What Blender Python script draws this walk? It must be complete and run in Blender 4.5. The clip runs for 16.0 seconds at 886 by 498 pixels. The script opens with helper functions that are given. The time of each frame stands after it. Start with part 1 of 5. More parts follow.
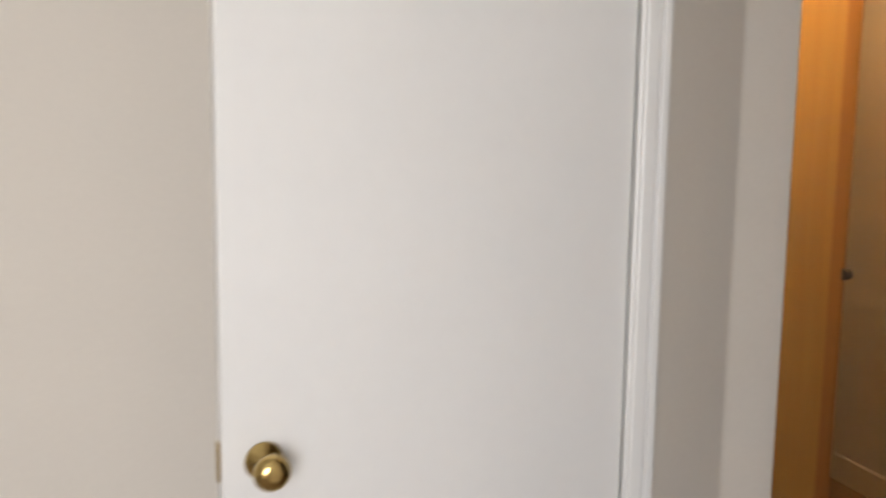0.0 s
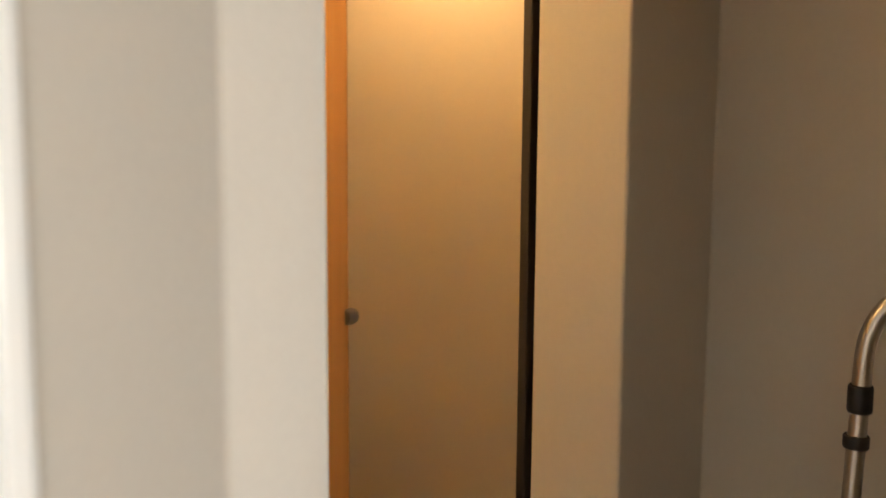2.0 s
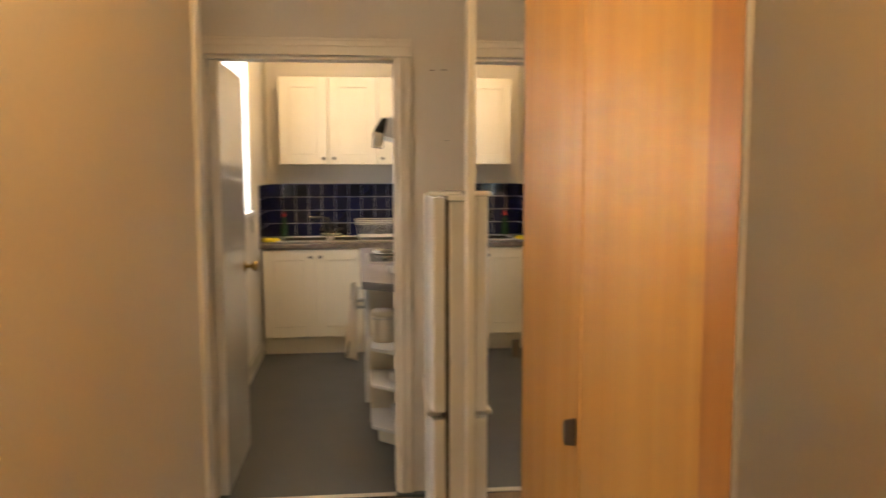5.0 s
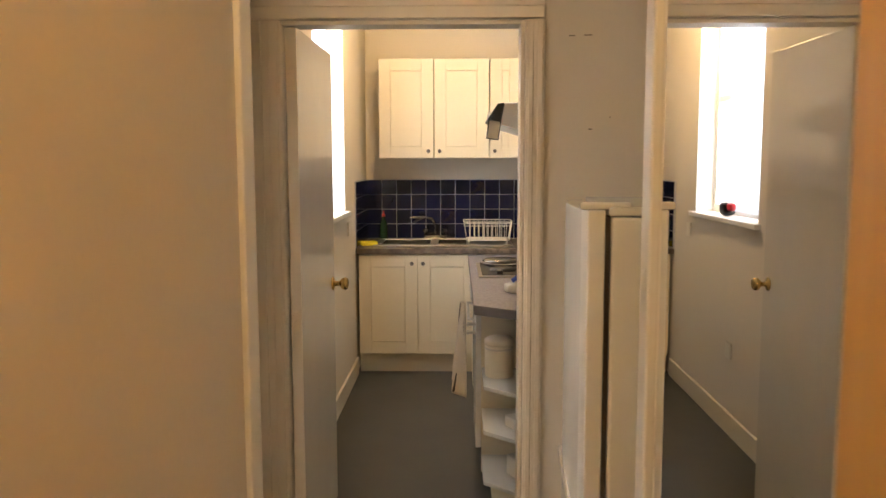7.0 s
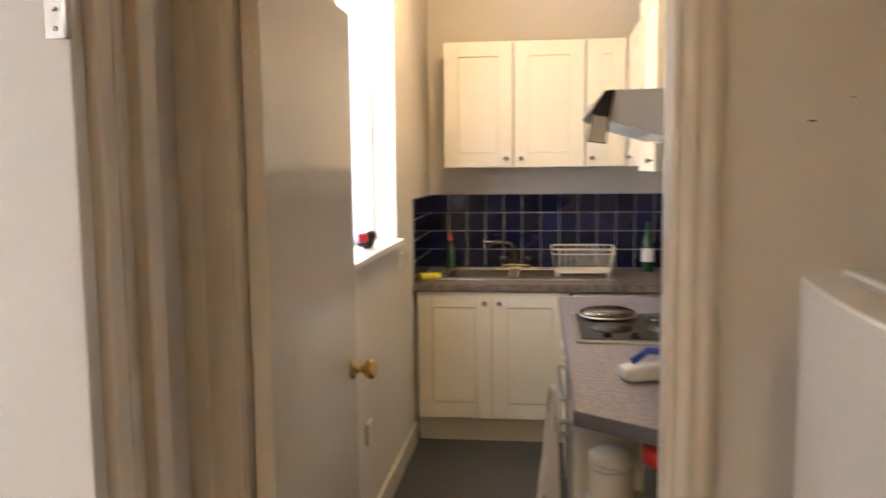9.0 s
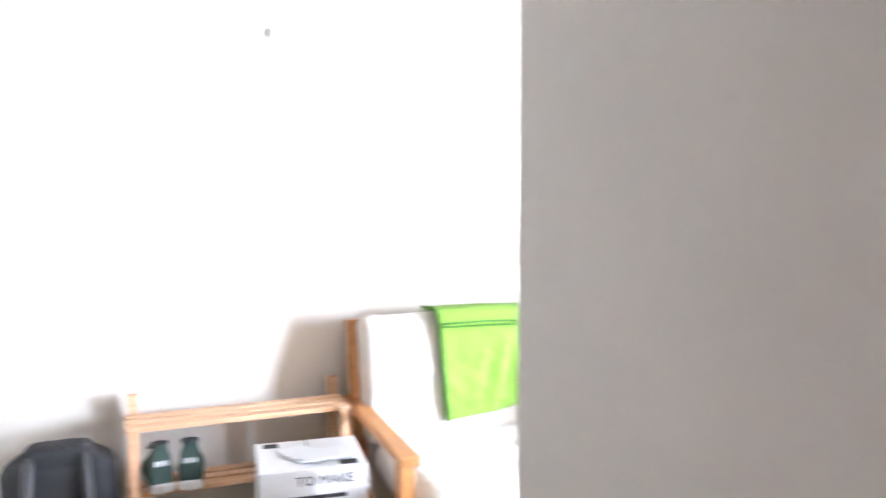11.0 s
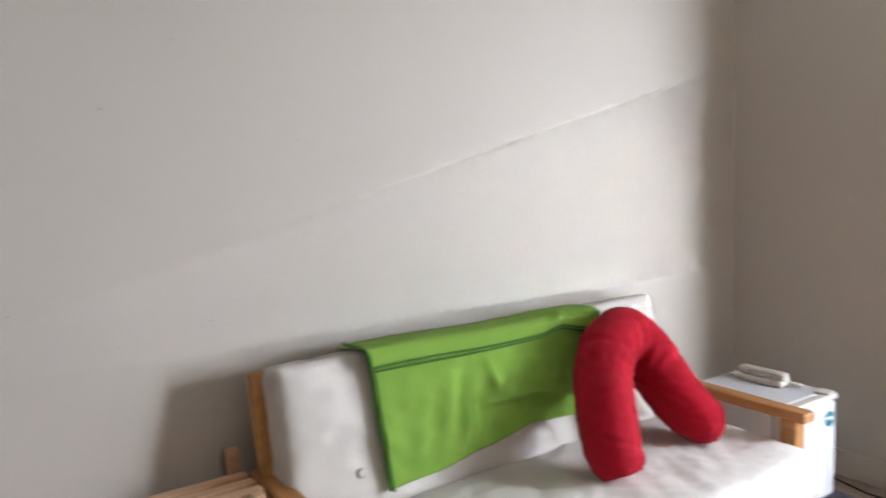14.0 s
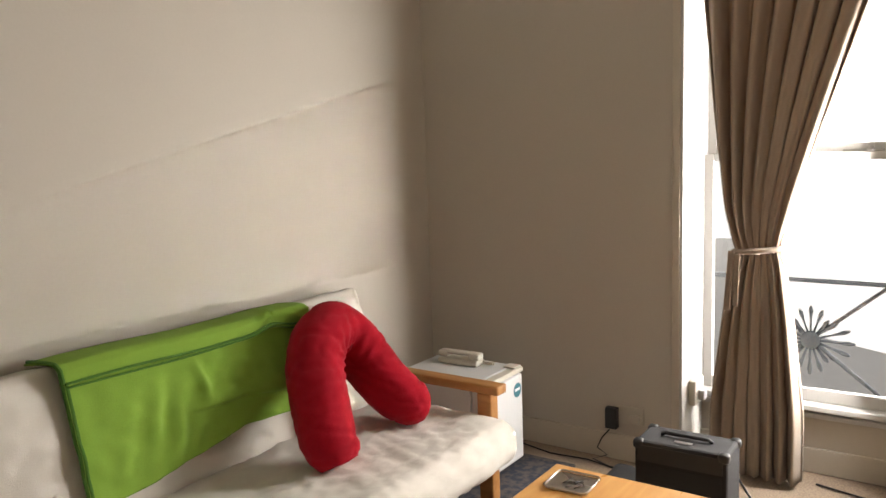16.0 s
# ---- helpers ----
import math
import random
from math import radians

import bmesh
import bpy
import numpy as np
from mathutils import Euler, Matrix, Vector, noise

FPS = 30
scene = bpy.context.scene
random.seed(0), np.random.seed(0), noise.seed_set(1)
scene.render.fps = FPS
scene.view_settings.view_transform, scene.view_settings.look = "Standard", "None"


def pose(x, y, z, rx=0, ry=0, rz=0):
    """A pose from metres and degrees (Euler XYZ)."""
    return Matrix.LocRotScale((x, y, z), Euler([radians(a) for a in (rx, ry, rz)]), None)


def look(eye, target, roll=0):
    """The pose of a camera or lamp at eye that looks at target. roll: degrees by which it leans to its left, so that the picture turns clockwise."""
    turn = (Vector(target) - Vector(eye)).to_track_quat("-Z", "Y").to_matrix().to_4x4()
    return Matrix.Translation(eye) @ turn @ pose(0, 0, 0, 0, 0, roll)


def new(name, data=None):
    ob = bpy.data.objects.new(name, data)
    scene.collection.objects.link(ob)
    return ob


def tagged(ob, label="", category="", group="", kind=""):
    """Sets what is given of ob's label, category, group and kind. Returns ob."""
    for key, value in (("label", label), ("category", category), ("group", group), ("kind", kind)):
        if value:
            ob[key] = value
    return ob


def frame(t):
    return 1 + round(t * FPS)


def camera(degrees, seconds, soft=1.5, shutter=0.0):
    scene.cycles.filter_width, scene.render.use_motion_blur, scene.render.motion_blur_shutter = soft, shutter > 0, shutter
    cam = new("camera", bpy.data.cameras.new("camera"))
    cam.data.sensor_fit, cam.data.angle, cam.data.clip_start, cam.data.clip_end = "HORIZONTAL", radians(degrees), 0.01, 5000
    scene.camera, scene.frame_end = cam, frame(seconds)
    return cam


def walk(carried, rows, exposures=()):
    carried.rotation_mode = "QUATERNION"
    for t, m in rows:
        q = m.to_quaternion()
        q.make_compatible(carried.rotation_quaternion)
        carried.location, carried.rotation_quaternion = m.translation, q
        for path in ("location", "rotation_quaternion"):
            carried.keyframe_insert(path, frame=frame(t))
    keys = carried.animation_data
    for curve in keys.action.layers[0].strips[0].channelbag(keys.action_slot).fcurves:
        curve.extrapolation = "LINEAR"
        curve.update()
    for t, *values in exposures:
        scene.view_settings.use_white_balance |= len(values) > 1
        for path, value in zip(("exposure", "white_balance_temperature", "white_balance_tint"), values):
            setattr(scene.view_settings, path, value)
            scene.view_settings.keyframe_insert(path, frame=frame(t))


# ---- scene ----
cam = camera(58.1, 16.0, shutter=0.5)
PATH = [
    (0, (-0.906, -1.043, 1.462), (-0.438, 0.889, 1.234), 0.8),
    (0.5, (-0.889, -0.794, 1.460), (-0.028, 0.997, 1.239), 0.9),
    (1, (-0.774, -0.574, 1.439), (0.459, 0.985, 1.217), 0.6),
    (1.5, (-0.598, -0.377, 1.448), (0.857, 0.979, 1.235), 0.4),
    (2, (-0.379, -0.178, 1.458), (1.197, 1.036, 1.254), 0.4),
    (2.5, (-0.156, -0.008, 1.476), (1.474, 1.131, 1.266), 0.7),
    (3, (0.072, 0.070, 1.518), (1.587, 1.357, 1.294), 0.1),
    (3.5, (0.236, 0.167, 1.515), (1.443, 1.746, 1.288), -0.5),
    (4, (0.481, 0.407, 1.478), (1.312, 2.216, 1.291), 0.5),
    (4.5, (0.622, 0.507, 1.482), (1.081, 2.444, 1.291), 0.2),
    (5, (0.706, 0.553, 1.485), (0.806, 2.541, 1.291), -0.1),
    (5.2, (0.716, 0.572, 1.478), (0.71, 2.563, 1.288), -0.0),
    (7.3, (0.597, 1.592, 1.51), (0.441, 3.574, 1.294), -0.1),
    (7.5, (0.58, 1.728, 1.479), (0.431, 3.711, 1.27), -0.1),
    (8, (0.527, 2.1, 1.516), (0.394, 4.084, 1.303), -0.2),
    (8.5, (0.522, 2.448, 1.511), (0.37, 4.432, 1.305), -0.0),
    (9, (0.524, 2.66, 1.547), (0.164, 4.617, 1.344), -0.6),
    (9.5, (0.466, 2.856, 1.55), (-0.256, 4.712, 1.365), -0.3),
    (10, (0.352, 3.013, 1.545), (-0.774, 4.657, 1.371), 0.1),
    (10.2, (0.308, 3.08, 1.549), (-0.982, 4.597, 1.37), 0.4),
    (11.2, (0.060, 3.200, 1.560), (-1.850, 3.760, 1.370), -0.9),
    (12.3, (-0.183, 3.134, 1.571), (-2.135, 3.527, 1.38), -2.2),
    (12.5, (-0.266, 3.139, 1.571), (-2.218, 3.533, 1.383), -2.1),
    (13, (-0.505, 3.167, 1.577), (-2.436, 3.648, 1.38), -2.3),
    (13.5, (-0.702, 3.149, 1.605), (-2.53, 3.931, 1.392), -2.4),
    (14, (-0.785, 3.149, 1.65), (-2.439, 4.241, 1.386), -2.4),
    (14.5, (-0.813, 3.141, 1.593), (-2.263, 4.495, 1.343), -2.4),
    (15, (-0.741, 3.157, 1.617), (-2.051, 4.644, 1.347), -2.4),
    (15.5, (-0.741, 3.139, 1.619), (-1.943, 4.713, 1.343), -2.2),
    (16, (-0.778, 3.114, 1.609), (-1.92, 4.733, 1.336), -2.1),
]
EXPOSURES = [
    (0, -0.8, 6500, 15), (0.5, -0.5, 6500, 15), (1.0, -0.45, 6500, 12), (1.5, -0.2, 6600, 12), (2.0, -0.05, 6900, 11), (2.5, -0.05, 7100, 11), (3.0, 0.3, 6800, 10), (3.5, -0.1, 6600, 10),
    (5.0, -0.15, 6600, 10), (7.5, -0.05, 6500, 10), (8.5, -0.05, 6100, 12), (9.5, -0.1, 5900, 12), (10.2, -0.2, 5700, 12), (11.4, -1.6, 5500, 14), (12.3, -2.8, 5600, 13),
    (13.0, -2.75, 5650, 13), (14.0, -2.85, 5900, 13), (15.0, -3.05, 6600, 13), (16.0, -3.3, 7300, 13),
]
walk(cam, [(t, look(eye, target, roll)) for t, eye, target, roll in PATH], EXPOSURES)

# ---- world and lights ----
world = bpy.data.worlds.new("sky")
scene.world = world
world.use_nodes = True
wn = world.node_tree.nodes
sky = wn.new("ShaderNodeTexSky")
sky.sky_type, sky.sun_disc, sky.sun_elevation, sky.sun_rotation = "NISHITA", False, radians(40), radians(200)
world.node_tree.links.new(sky.outputs[0], wn["Background"].inputs[0])
wn["Background"].inputs[1].default_value = 0.35


def lamp(name, kind, m, power, color, size=0.5, size_y=None):
    data = bpy.data.lights.new(name, kind)
    data.energy, data.color = power, color
    if kind == "AREA":
        data.shape, data.size, data.size_y = "RECTANGLE", size, size_y or size
    else:
        data.shadow_soft_size = size
    ob = new(name, data)
    ob.matrix_world = m
    return ob


WARM = (1.0, 0.63, 0.27)
lamp("hall_lamp_light", "POINT", pose(0.47, 1.35, 2.5), 38, WARM, 0.09)
lamp("kitchen_lamp_light", "POINT", pose(0.1, 6.1, 2.6), 50, (1.0, 0.66, 0.30), 0.1)
lamp("living_window_light", "AREA", look((0.6, 9.6, 1.9), (-2.2, 5.0, 1.3)), 45000, (0.94, 0.96, 1.0), 8.0, 4.8)
# unseen column of lamps added inside the window opening to brighten the sofa wall
for z in (0.62, 0.84, 1.06, 1.28, 1.50, 1.72):
    lamp("living_opening_light", "AREA", look((-1.09, 6.84, z), (-3.2, 4.9, z)), 95, (0.95, 0.97, 1.0), 0.15, 0.21).data.shape = "ELLIPSE"
lamp("kitchen_window_light", "AREA", look((-0.60, 5.93, 1.9), (5, 6.2, 1.7)), 36, (0.9, 0.95, 1.0), 0.95, 1.3)
lamp("bedroom_window_light", "AREA", look((-1.6, -2.92, 1.5), (-1.4, 3, 1.3)), 112, (0.93, 0.97, 1.0), 1.3, 1.5)


# ---- materials ----
def mat(name, color, rough=0.6, metal=0.0, scale=40.0, var=0.08, bump=0.1, big=2.0, bigvar=0.06, stretch=(1, 1, 1), coat=0.0, rand=0.0, sheen=0.0):
    """Paint, cloth, wood or metal: base colour varied at two scales, with fine relief."""
    m = bpy.data.materials.new(name)
    m.use_nodes = True
    nt = m.node_tree
    n, l = nt.nodes, nt.links
    b = n["Principled BSDF"]
    tc = n.new("ShaderNodeTexCoord")
    mp = n.new("ShaderNodeMapping")
    mp.inputs["Scale"].default_value = stretch
    l.new(tc.outputs["Object"], mp.inputs[0])
    fine, broad = n.new("ShaderNodeTexNoise"), n.new("ShaderNodeTexNoise")
    fine.inputs["Scale"].default_value, fine.inputs["Detail"].default_value = scale, 5
    broad.inputs["Scale"].default_value, broad.inputs["Detail"].default_value = big, 3
    l.new(mp.outputs[0], fine.inputs["Vector"])
    l.new(mp.outputs[0], broad.inputs["Vector"])
    total = None
    terms = [(fine.outputs["Fac"], var), (broad.outputs["Fac"], bigvar)]
    if rand:
        info = n.new("ShaderNodeObjectInfo")
        terms.append((info.outputs["Random"], rand))
    for out, amount in terms:
        mr = n.new("ShaderNodeMapRange")
        mr.inputs["To Min"].default_value, mr.inputs["To Max"].default_value = 1 - amount * 2, 1 + amount * 2
        l.new(out, mr.inputs["Value"])
        if total is None:
            total = mr.outputs[0]
        else:
            mu = n.new("ShaderNodeMath")
            mu.operation = "MULTIPLY"
            l.new(total, mu.inputs[0])
            l.new(mr.outputs[0], mu.inputs[1])
            total = mu.outputs[0]
    mix = n.new("ShaderNodeVectorMath")
    mix.operation = "SCALE"
    mix.inputs[0].default_value = color
    l.new(total, mix.inputs["Scale"])
    l.new(mix.outputs[0], b.inputs["Base Color"])
    rr = n.new("ShaderNodeMapRange")
    rr.inputs["To Min"].default_value, rr.inputs["To Max"].default_value = max(rough - 0.08, 0.02), min(rough + 0.08, 1)
    l.new(broad.outputs["Fac"], rr.inputs["Value"])
    l.new(rr.outputs[0], b.inputs["Roughness"])
    b.inputs["Metallic"].default_value = metal
    b.inputs["Coat Weight"].default_value = coat
    b.inputs["Sheen Weight"].default_value = sheen
    if sheen:
        b.inputs["Specular IOR Level"].default_value = 0.12
    if bump:
        bp = n.new("ShaderNodeBump")
        bp.inputs["Strength"].default_value, bp.inputs["Distance"].default_value = bump, 0.004
        l.new(fine.outputs["Fac"], bp.inputs["Height"])
        l.new(bp.outputs[0], b.inputs["Normal"])
    return m


def speckle(name, a, b_color, rough, scale):
    """Mottled laminate or carpet: two colours in small patches."""
    m = mat(name, a, rough, scale=scale * 2, bump=0.05)
    n, l = m.node_tree.nodes, m.node_tree.links
    b = n["Principled BSDF"]
    tc, no, ra, mx = n.new("ShaderNodeTexCoord"), n.new("ShaderNodeTexNoise"), n.new("ShaderNodeValToRGB"), n.new("ShaderNodeMix")
    mx.data_type = "RGBA"
    no.inputs["Scale"].default_value, no.inputs["Detail"].default_value = scale, 6
    ra.color_ramp.elements[0].position, ra.color_ramp.elements[1].position = 0.42, 0.6
    l.new(tc.outputs["Object"], no.inputs["Vector"])
    l.new(no.outputs["Fac"], ra.inputs[0])
    l.new(ra.outputs[0], mx.inputs[0])
    mx.inputs[6].default_value, mx.inputs[7].default_value = (*a, 1), (*b_color, 1)
    l.new(mx.outputs[2], b.inputs["Base Color"])
    return m


def grained(name, a, b_color, rough, stretch, scale=3.0, coat=0.0):
    """Wood: long streaks between two tones."""
    m = mat(name, a, rough, scale=60, bump=0.04, stretch=stretch, coat=coat)
    n, l = m.node_tree.nodes, m.node_tree.links
    b = n["Principled BSDF"]
    tc, mp, no, ra, mx = n.new("ShaderNodeTexCoord"), n.new("ShaderNodeMapping"), n.new("ShaderNodeTexNoise"), n.new("ShaderNodeValToRGB"), n.new("ShaderNodeMix")
    mx.data_type = "RGBA"
    mp.inputs["Scale"].default_value = stretch
    no.inputs["Scale"].default_value, no.inputs["Detail"].default_value, no.inputs["Distortion"].default_value = scale, 8, 0.6
    ra.color_ramp.elements[0].position, ra.color_ramp.elements[1].position = 0.35, 0.68
    l.new(tc.outputs["Object"], mp.inputs[0])
    l.new(mp.outputs[0], no.inputs["Vector"])
    l.new(no.outputs["Fac"], ra.inputs[0])
    l.new(ra.outputs[0], mx.inputs[0])
    mx.inputs[6].default_value, mx.inputs[7].default_value = (*a, 1), (*b_color, 1)
    l.new(mx.outputs[2], b.inputs["Base Color"])
    return m


WALL = mat("cream_wall_paint", (0.64, 0.59, 0.515), 0.75, scale=90, var=0.015, bump=0.08, big=1.3, bigvar=0.03)
WHITE = mat("white_gloss_paint", (0.78, 0.77, 0.74), 0.32, scale=30, var=0.01, bump=0.03, bigvar=0.02)
DOORGLOSS = mat("cream_door_gloss", (0.70, 0.66, 0.59), 0.13, scale=14, var=0.012, bump=0.02, big=3, bigvar=0.02)
CREAMGLOSS = mat("cream_gloss_paint", (0.70, 0.64, 0.54), 0.35, scale=30, var=0.015, bump=0.04, bigvar=0.03)
CEIL = mat("ceiling_paint", (0.75, 0.73, 0.68), 0.8, scale=60, bump=0.06)
BEECH = grained("beech_veneer", (0.52, 0.315, 0.10), (0.475, 0.275, 0.085), 0.5, (9, 9, 0.5), 2.0)
BEECH_EDGE = grained("beech_lipping", (0.40, 0.20, 0.062), (0.34, 0.16, 0.05), 0.36, (14, 14, 0.6), 2.0)
PINE = grained("bare_pine", (0.66, 0.44, 0.27), (0.55, 0.32, 0.17), 0.6, (14, 0.9, 14), 2.6)
OAK = grained("stained_oak", (0.45, 0.22, 0.075), (0.34, 0.15, 0.045), 0.42, (1.2, 9, 9), 3.0)
TABLEWOOD = grained("varnished_pine", (0.62, 0.34, 0.12), (0.52, 0.25, 0.075), 0.3, (10, 1.2, 10), 2.4)
MIRROR = mat("mirror_glass", (0.9, 0.9, 0.9), 0.1, 1.0, var=0.0, bigvar=0.0, bump=0)
for link in list(MIRROR.node_tree.links):
    if link.to_socket.name == "Roughness":
        MIRROR.node_tree.links.remove(link)
MIRROR.node_tree.nodes["Principled BSDF"].inputs["Roughness"].default_value = 0.01
BRASS = mat("aged_brass", (0.55, 0.40, 0.16), 0.22, 1.0, scale=50, var=0.06, bump=0.02)
STEEL = mat("brushed_steel", (0.55, 0.54, 0.52), 0.3, 1.0, scale=80, var=0.04, bump=0.03)
DARKSTEEL = mat("dark_steel", (0.17, 0.165, 0.16), 0.2, 1.0, scale=40, var=0.08, bump=0.02)
PEWTER = mat("dark_pewter", (0.16, 0.15, 0.145), 0.35, 1.0, scale=50, var=0.06)
ALU = mat("satin_aluminium", (0.62, 0.58, 0.54), 0.28, 1.0, scale=80, var=0.03)
BLACK = mat("black_plastic", (0.012, 0.012, 0.013), 0.45, scale=120, bump=0.1)
VINYL = mat("black_leathercloth", (0.006, 0.006, 0.007), 0.8, scale=220, bump=0.5)
DARKGAP = mat("dark_brown_trim_and_gap", (0.035, 0.026, 0.02), 0.5, scale=40)
CANVAS = mat("cream_canvas", (0.70, 0.66, 0.59), 0.9, scale=260, var=0.03, bump=0.35, big=5, bigvar=0.03, sheen=0.2)
GREEN = mat("lime_fleece", (0.205, 0.36, 0.055), 0.95, scale=240, var=0.06, bump=0.45, big=7, bigvar=0.04, sheen=0.05)
GREENHEM = mat("green_hem_stitch", (0.06, 0.17, 0.02), 0.9, scale=200, var=0.1, bump=0.4)
RED = mat("crimson_cotton", (0.30, 0.004, 0.014), 0.85, scale=200, var=0.05, bump=0.3, big=7, bigvar=0.05, sheen=0.03)
ENAMEL = mat("white_enamel", (0.76, 0.77, 0.77), 0.22, scale=150, var=0.01, bump=0.04)
OFFWHITE = mat("offwhite_plastic", (0.68, 0.64, 0.55), 0.4, scale=60, var=0.02)
CABINET = mat("cream_cabinet_foil", (0.74, 0.68, 0.55), 0.45, scale=70, var=0.012, bump=0.03)
LAMINATE = speckle("grey_worktop", (0.26, 0.24, 0.27), (0.17, 0.155, 0.175), 0.35, 55)
DARKLAM = mat("dark_grey_edging", (0.09, 0.085, 0.09), 0.45, scale=80)
SINKTOP = speckle("brown_grey_worktop", (0.17, 0.14, 0.12), (0.09, 0.075, 0.065), 0.4, 30)
NAVY = mat("navy_tile_glaze", (0.004, 0.006, 0.032), 0.14, scale=18, var=0.1, bump=0.1, big=6, bigvar=0.1, rand=0.2)
GROUT = mat("pale_grout", (0.45, 0.45, 0.48), 0.9, scale=150, var=0.06)
LINO = mat("charcoal_vinyl_floor", (0.045, 0.048, 0.052), 0.42, scale=130, var=0.16, bump=0.12, big=3, bigvar=0.08)
CARPET = speckle("beige_carpet", (0.30, 0.23, 0.17), (0.22, 0.165, 0.12), 0.95, 120)
HALLFLOOR = speckle("brown_hall_carpet", (0.26, 0.18, 0.11), (0.18, 0.12, 0.07), 0.95, 120)
RUGMAT = speckle("dark_blue_rug", (0.03, 0.035, 0.055), (0.09, 0.08, 0.075), 0.95, 30)
DRAPE = mat("taupe_curtain", (0.33, 0.265, 0.21), 0.85, scale=300, var=0.05, bump=0.3, big=6, bigvar=0.04, sheen=0.2)
db = DRAPE.node_tree.nodes["Principled BSDF"]
dt, dm = DRAPE.node_tree.nodes.new("ShaderNodeBsdfTranslucent"), DRAPE.node_tree.nodes.new("ShaderNodeMixShader")
dt.inputs[0].default_value, dm.inputs[0].default_value = (0.42, 0.27, 0.16, 1), 0.12
DRAPE.node_tree.links.new(db.outputs[0], dm.inputs[1])
DRAPE.node_tree.links.new(dt.outputs[0], dm.inputs[2])
DRAPE.node_tree.links.new(dm.outputs[0], DRAPE.node_tree.nodes["Material Output"].inputs[0])
NET = mat("white_net_curtain", (0.85, 0.87, 0.9), 0.9, scale=300, var=0.02, bump=0.1)
nb = NET.node_tree.nodes["Principled BSDF"]
nt2, nm = NET.node_tree.nodes.new("ShaderNodeBsdfTranslucent"), NET.node_tree.nodes.new("ShaderNodeMixShader")
nt2.inputs[0].default_value, nm.inputs[0].default_value = (0.9, 0.93, 1, 1), 0.6
NET.node_tree.links.new(nb.outputs[0], nm.inputs[1])
NET.node_tree.links.new(nt2.outputs[0], nm.inputs[2])
NET.node_tree.links.new(nm.outputs[0], NET.node_tree.nodes["Material Output"].inputs[0])
GLASS = mat("clear_glass", (1, 1, 1), 0.0, var=0, bigvar=0, bump=0)
gb = GLASS.node_tree.nodes["Principled BSDF"]
for link in list(GLASS.node_tree.links):
    if link.to_socket.name == "Roughness":
        GLASS.node_tree.links.remove(link)
gb.inputs["Roughness"].default_value, gb.inputs["Transmission Weight"].default_value, gb.inputs["IOR"].default_value = 0.0, 1.0, 1.45
IRON = mat("grey_painted_iron", (0.10, 0.115, 0.13), 0.55, scale=60, var=0.1)
STONE = mat("pale_stone_facade", (0.62, 0.60, 0.56), 0.85, scale=12, var=0.08, bump=0.3)
PAPER = mat("white_paper", (0.80, 0.81, 0.82), 0.8, scale=60, var=0.01)
CARTON = mat("white_carton", (0.72, 0.72, 0.72), 0.7, scale=80, var=0.02)
INK = mat("black_print", (0.02, 0.02, 0.022), 0.7, scale=80)
NYLON = mat("black_nylon", (0.009, 0.0095, 0.011), 0.85, scale=260, bump=0.5, var=0.15)
SUEDE = mat("dark_green_suede", (0.022, 0.045, 0.035), 0.9, scale=150, bump=0.3, var=0.12)
RUBBER = mat("white_rubber_sole", (0.66, 0.66, 0.63), 0.7, scale=80)
YELLOW = mat("yellow_sponge", (0.75, 0.68, 0.04), 0.9, scale=120, bump=0.5)
DARKGREEN = mat("dark_green_glass", (0.02, 0.06, 0.03), 0.1, scale=10, coat=0.5)
REDPLASTIC = mat("red_plastic_lid", (0.45, 0.02, 0.03), 0.35, scale=40)
BLUE = mat("blue_plastic", (0.02, 0.06, 0.35), 0.35, scale=40)
TEAL = mat("teal_sticker", (0.02, 0.16, 0.2), 0.5, scale=40)
PICTURE = mat("dark_photo_print", (0.07, 0.065, 0.06), 0.2, scale=9, var=0.3, big=5, bigvar=0.3)
FRAMEWOOD = grained("walnut_frame", (0.22, 0.13, 0.07), (0.14, 0.08, 0.04), 0.5, (8, 8, 1), 3)
STRIPE = mat("charcoal_stripe", (0.06, 0.055, 0.055), 0.9, scale=150)
TOWEL = mat("cream_tea_towel", (0.62, 0.57, 0.50), 0.95, scale=260, bump=0.5, var=0.04)
SKYGLOW = mat("overcast_sky", (0.8, 0.85, 0.9), 1.0, bump=0)
SKYGLOW.node_tree.nodes["Principled BSDF"].inputs["Emission Color"].default_value = (0.94, 0.97, 1.0, 1)
SKYGLOW.node_tree.nodes["Principled BSDF"].inputs["Emission Strength"].default_value = 14.0
EMIT = mat("lit_lamp_glass", (0.9, 0.85, 0.75), 0.4, bump=0)
EMIT.node_tree.nodes["Principled BSDF"].inputs["Emission Color"].default_value = (1.0, 0.7, 0.35, 1)
EMIT.node_tree.nodes["Principled BSDF"].inputs["Emission Strength"].default_value = 4.0


# ---- mesh helpers ----
def box(x0, y0, z0, x1, y1, z1, bev=0.0, bm=None, seg=2):
    own = bmesh.new()
    bmesh.ops.create_cube(own, size=1)
    bmesh.ops.scale(own, vec=(x1 - x0, y1 - y0, z1 - z0), verts=own.verts)
    bmesh.ops.translate(own, vec=((x0 + x1) / 2, (y0 + y1) / 2, (z0 + z1) / 2), verts=own.verts)
    if bev:
        bmesh.ops.bevel(own, geom=list(own.edges), offset=bev, segments=seg, affect="EDGES", profile=0.5)
    return merged(bm, own)


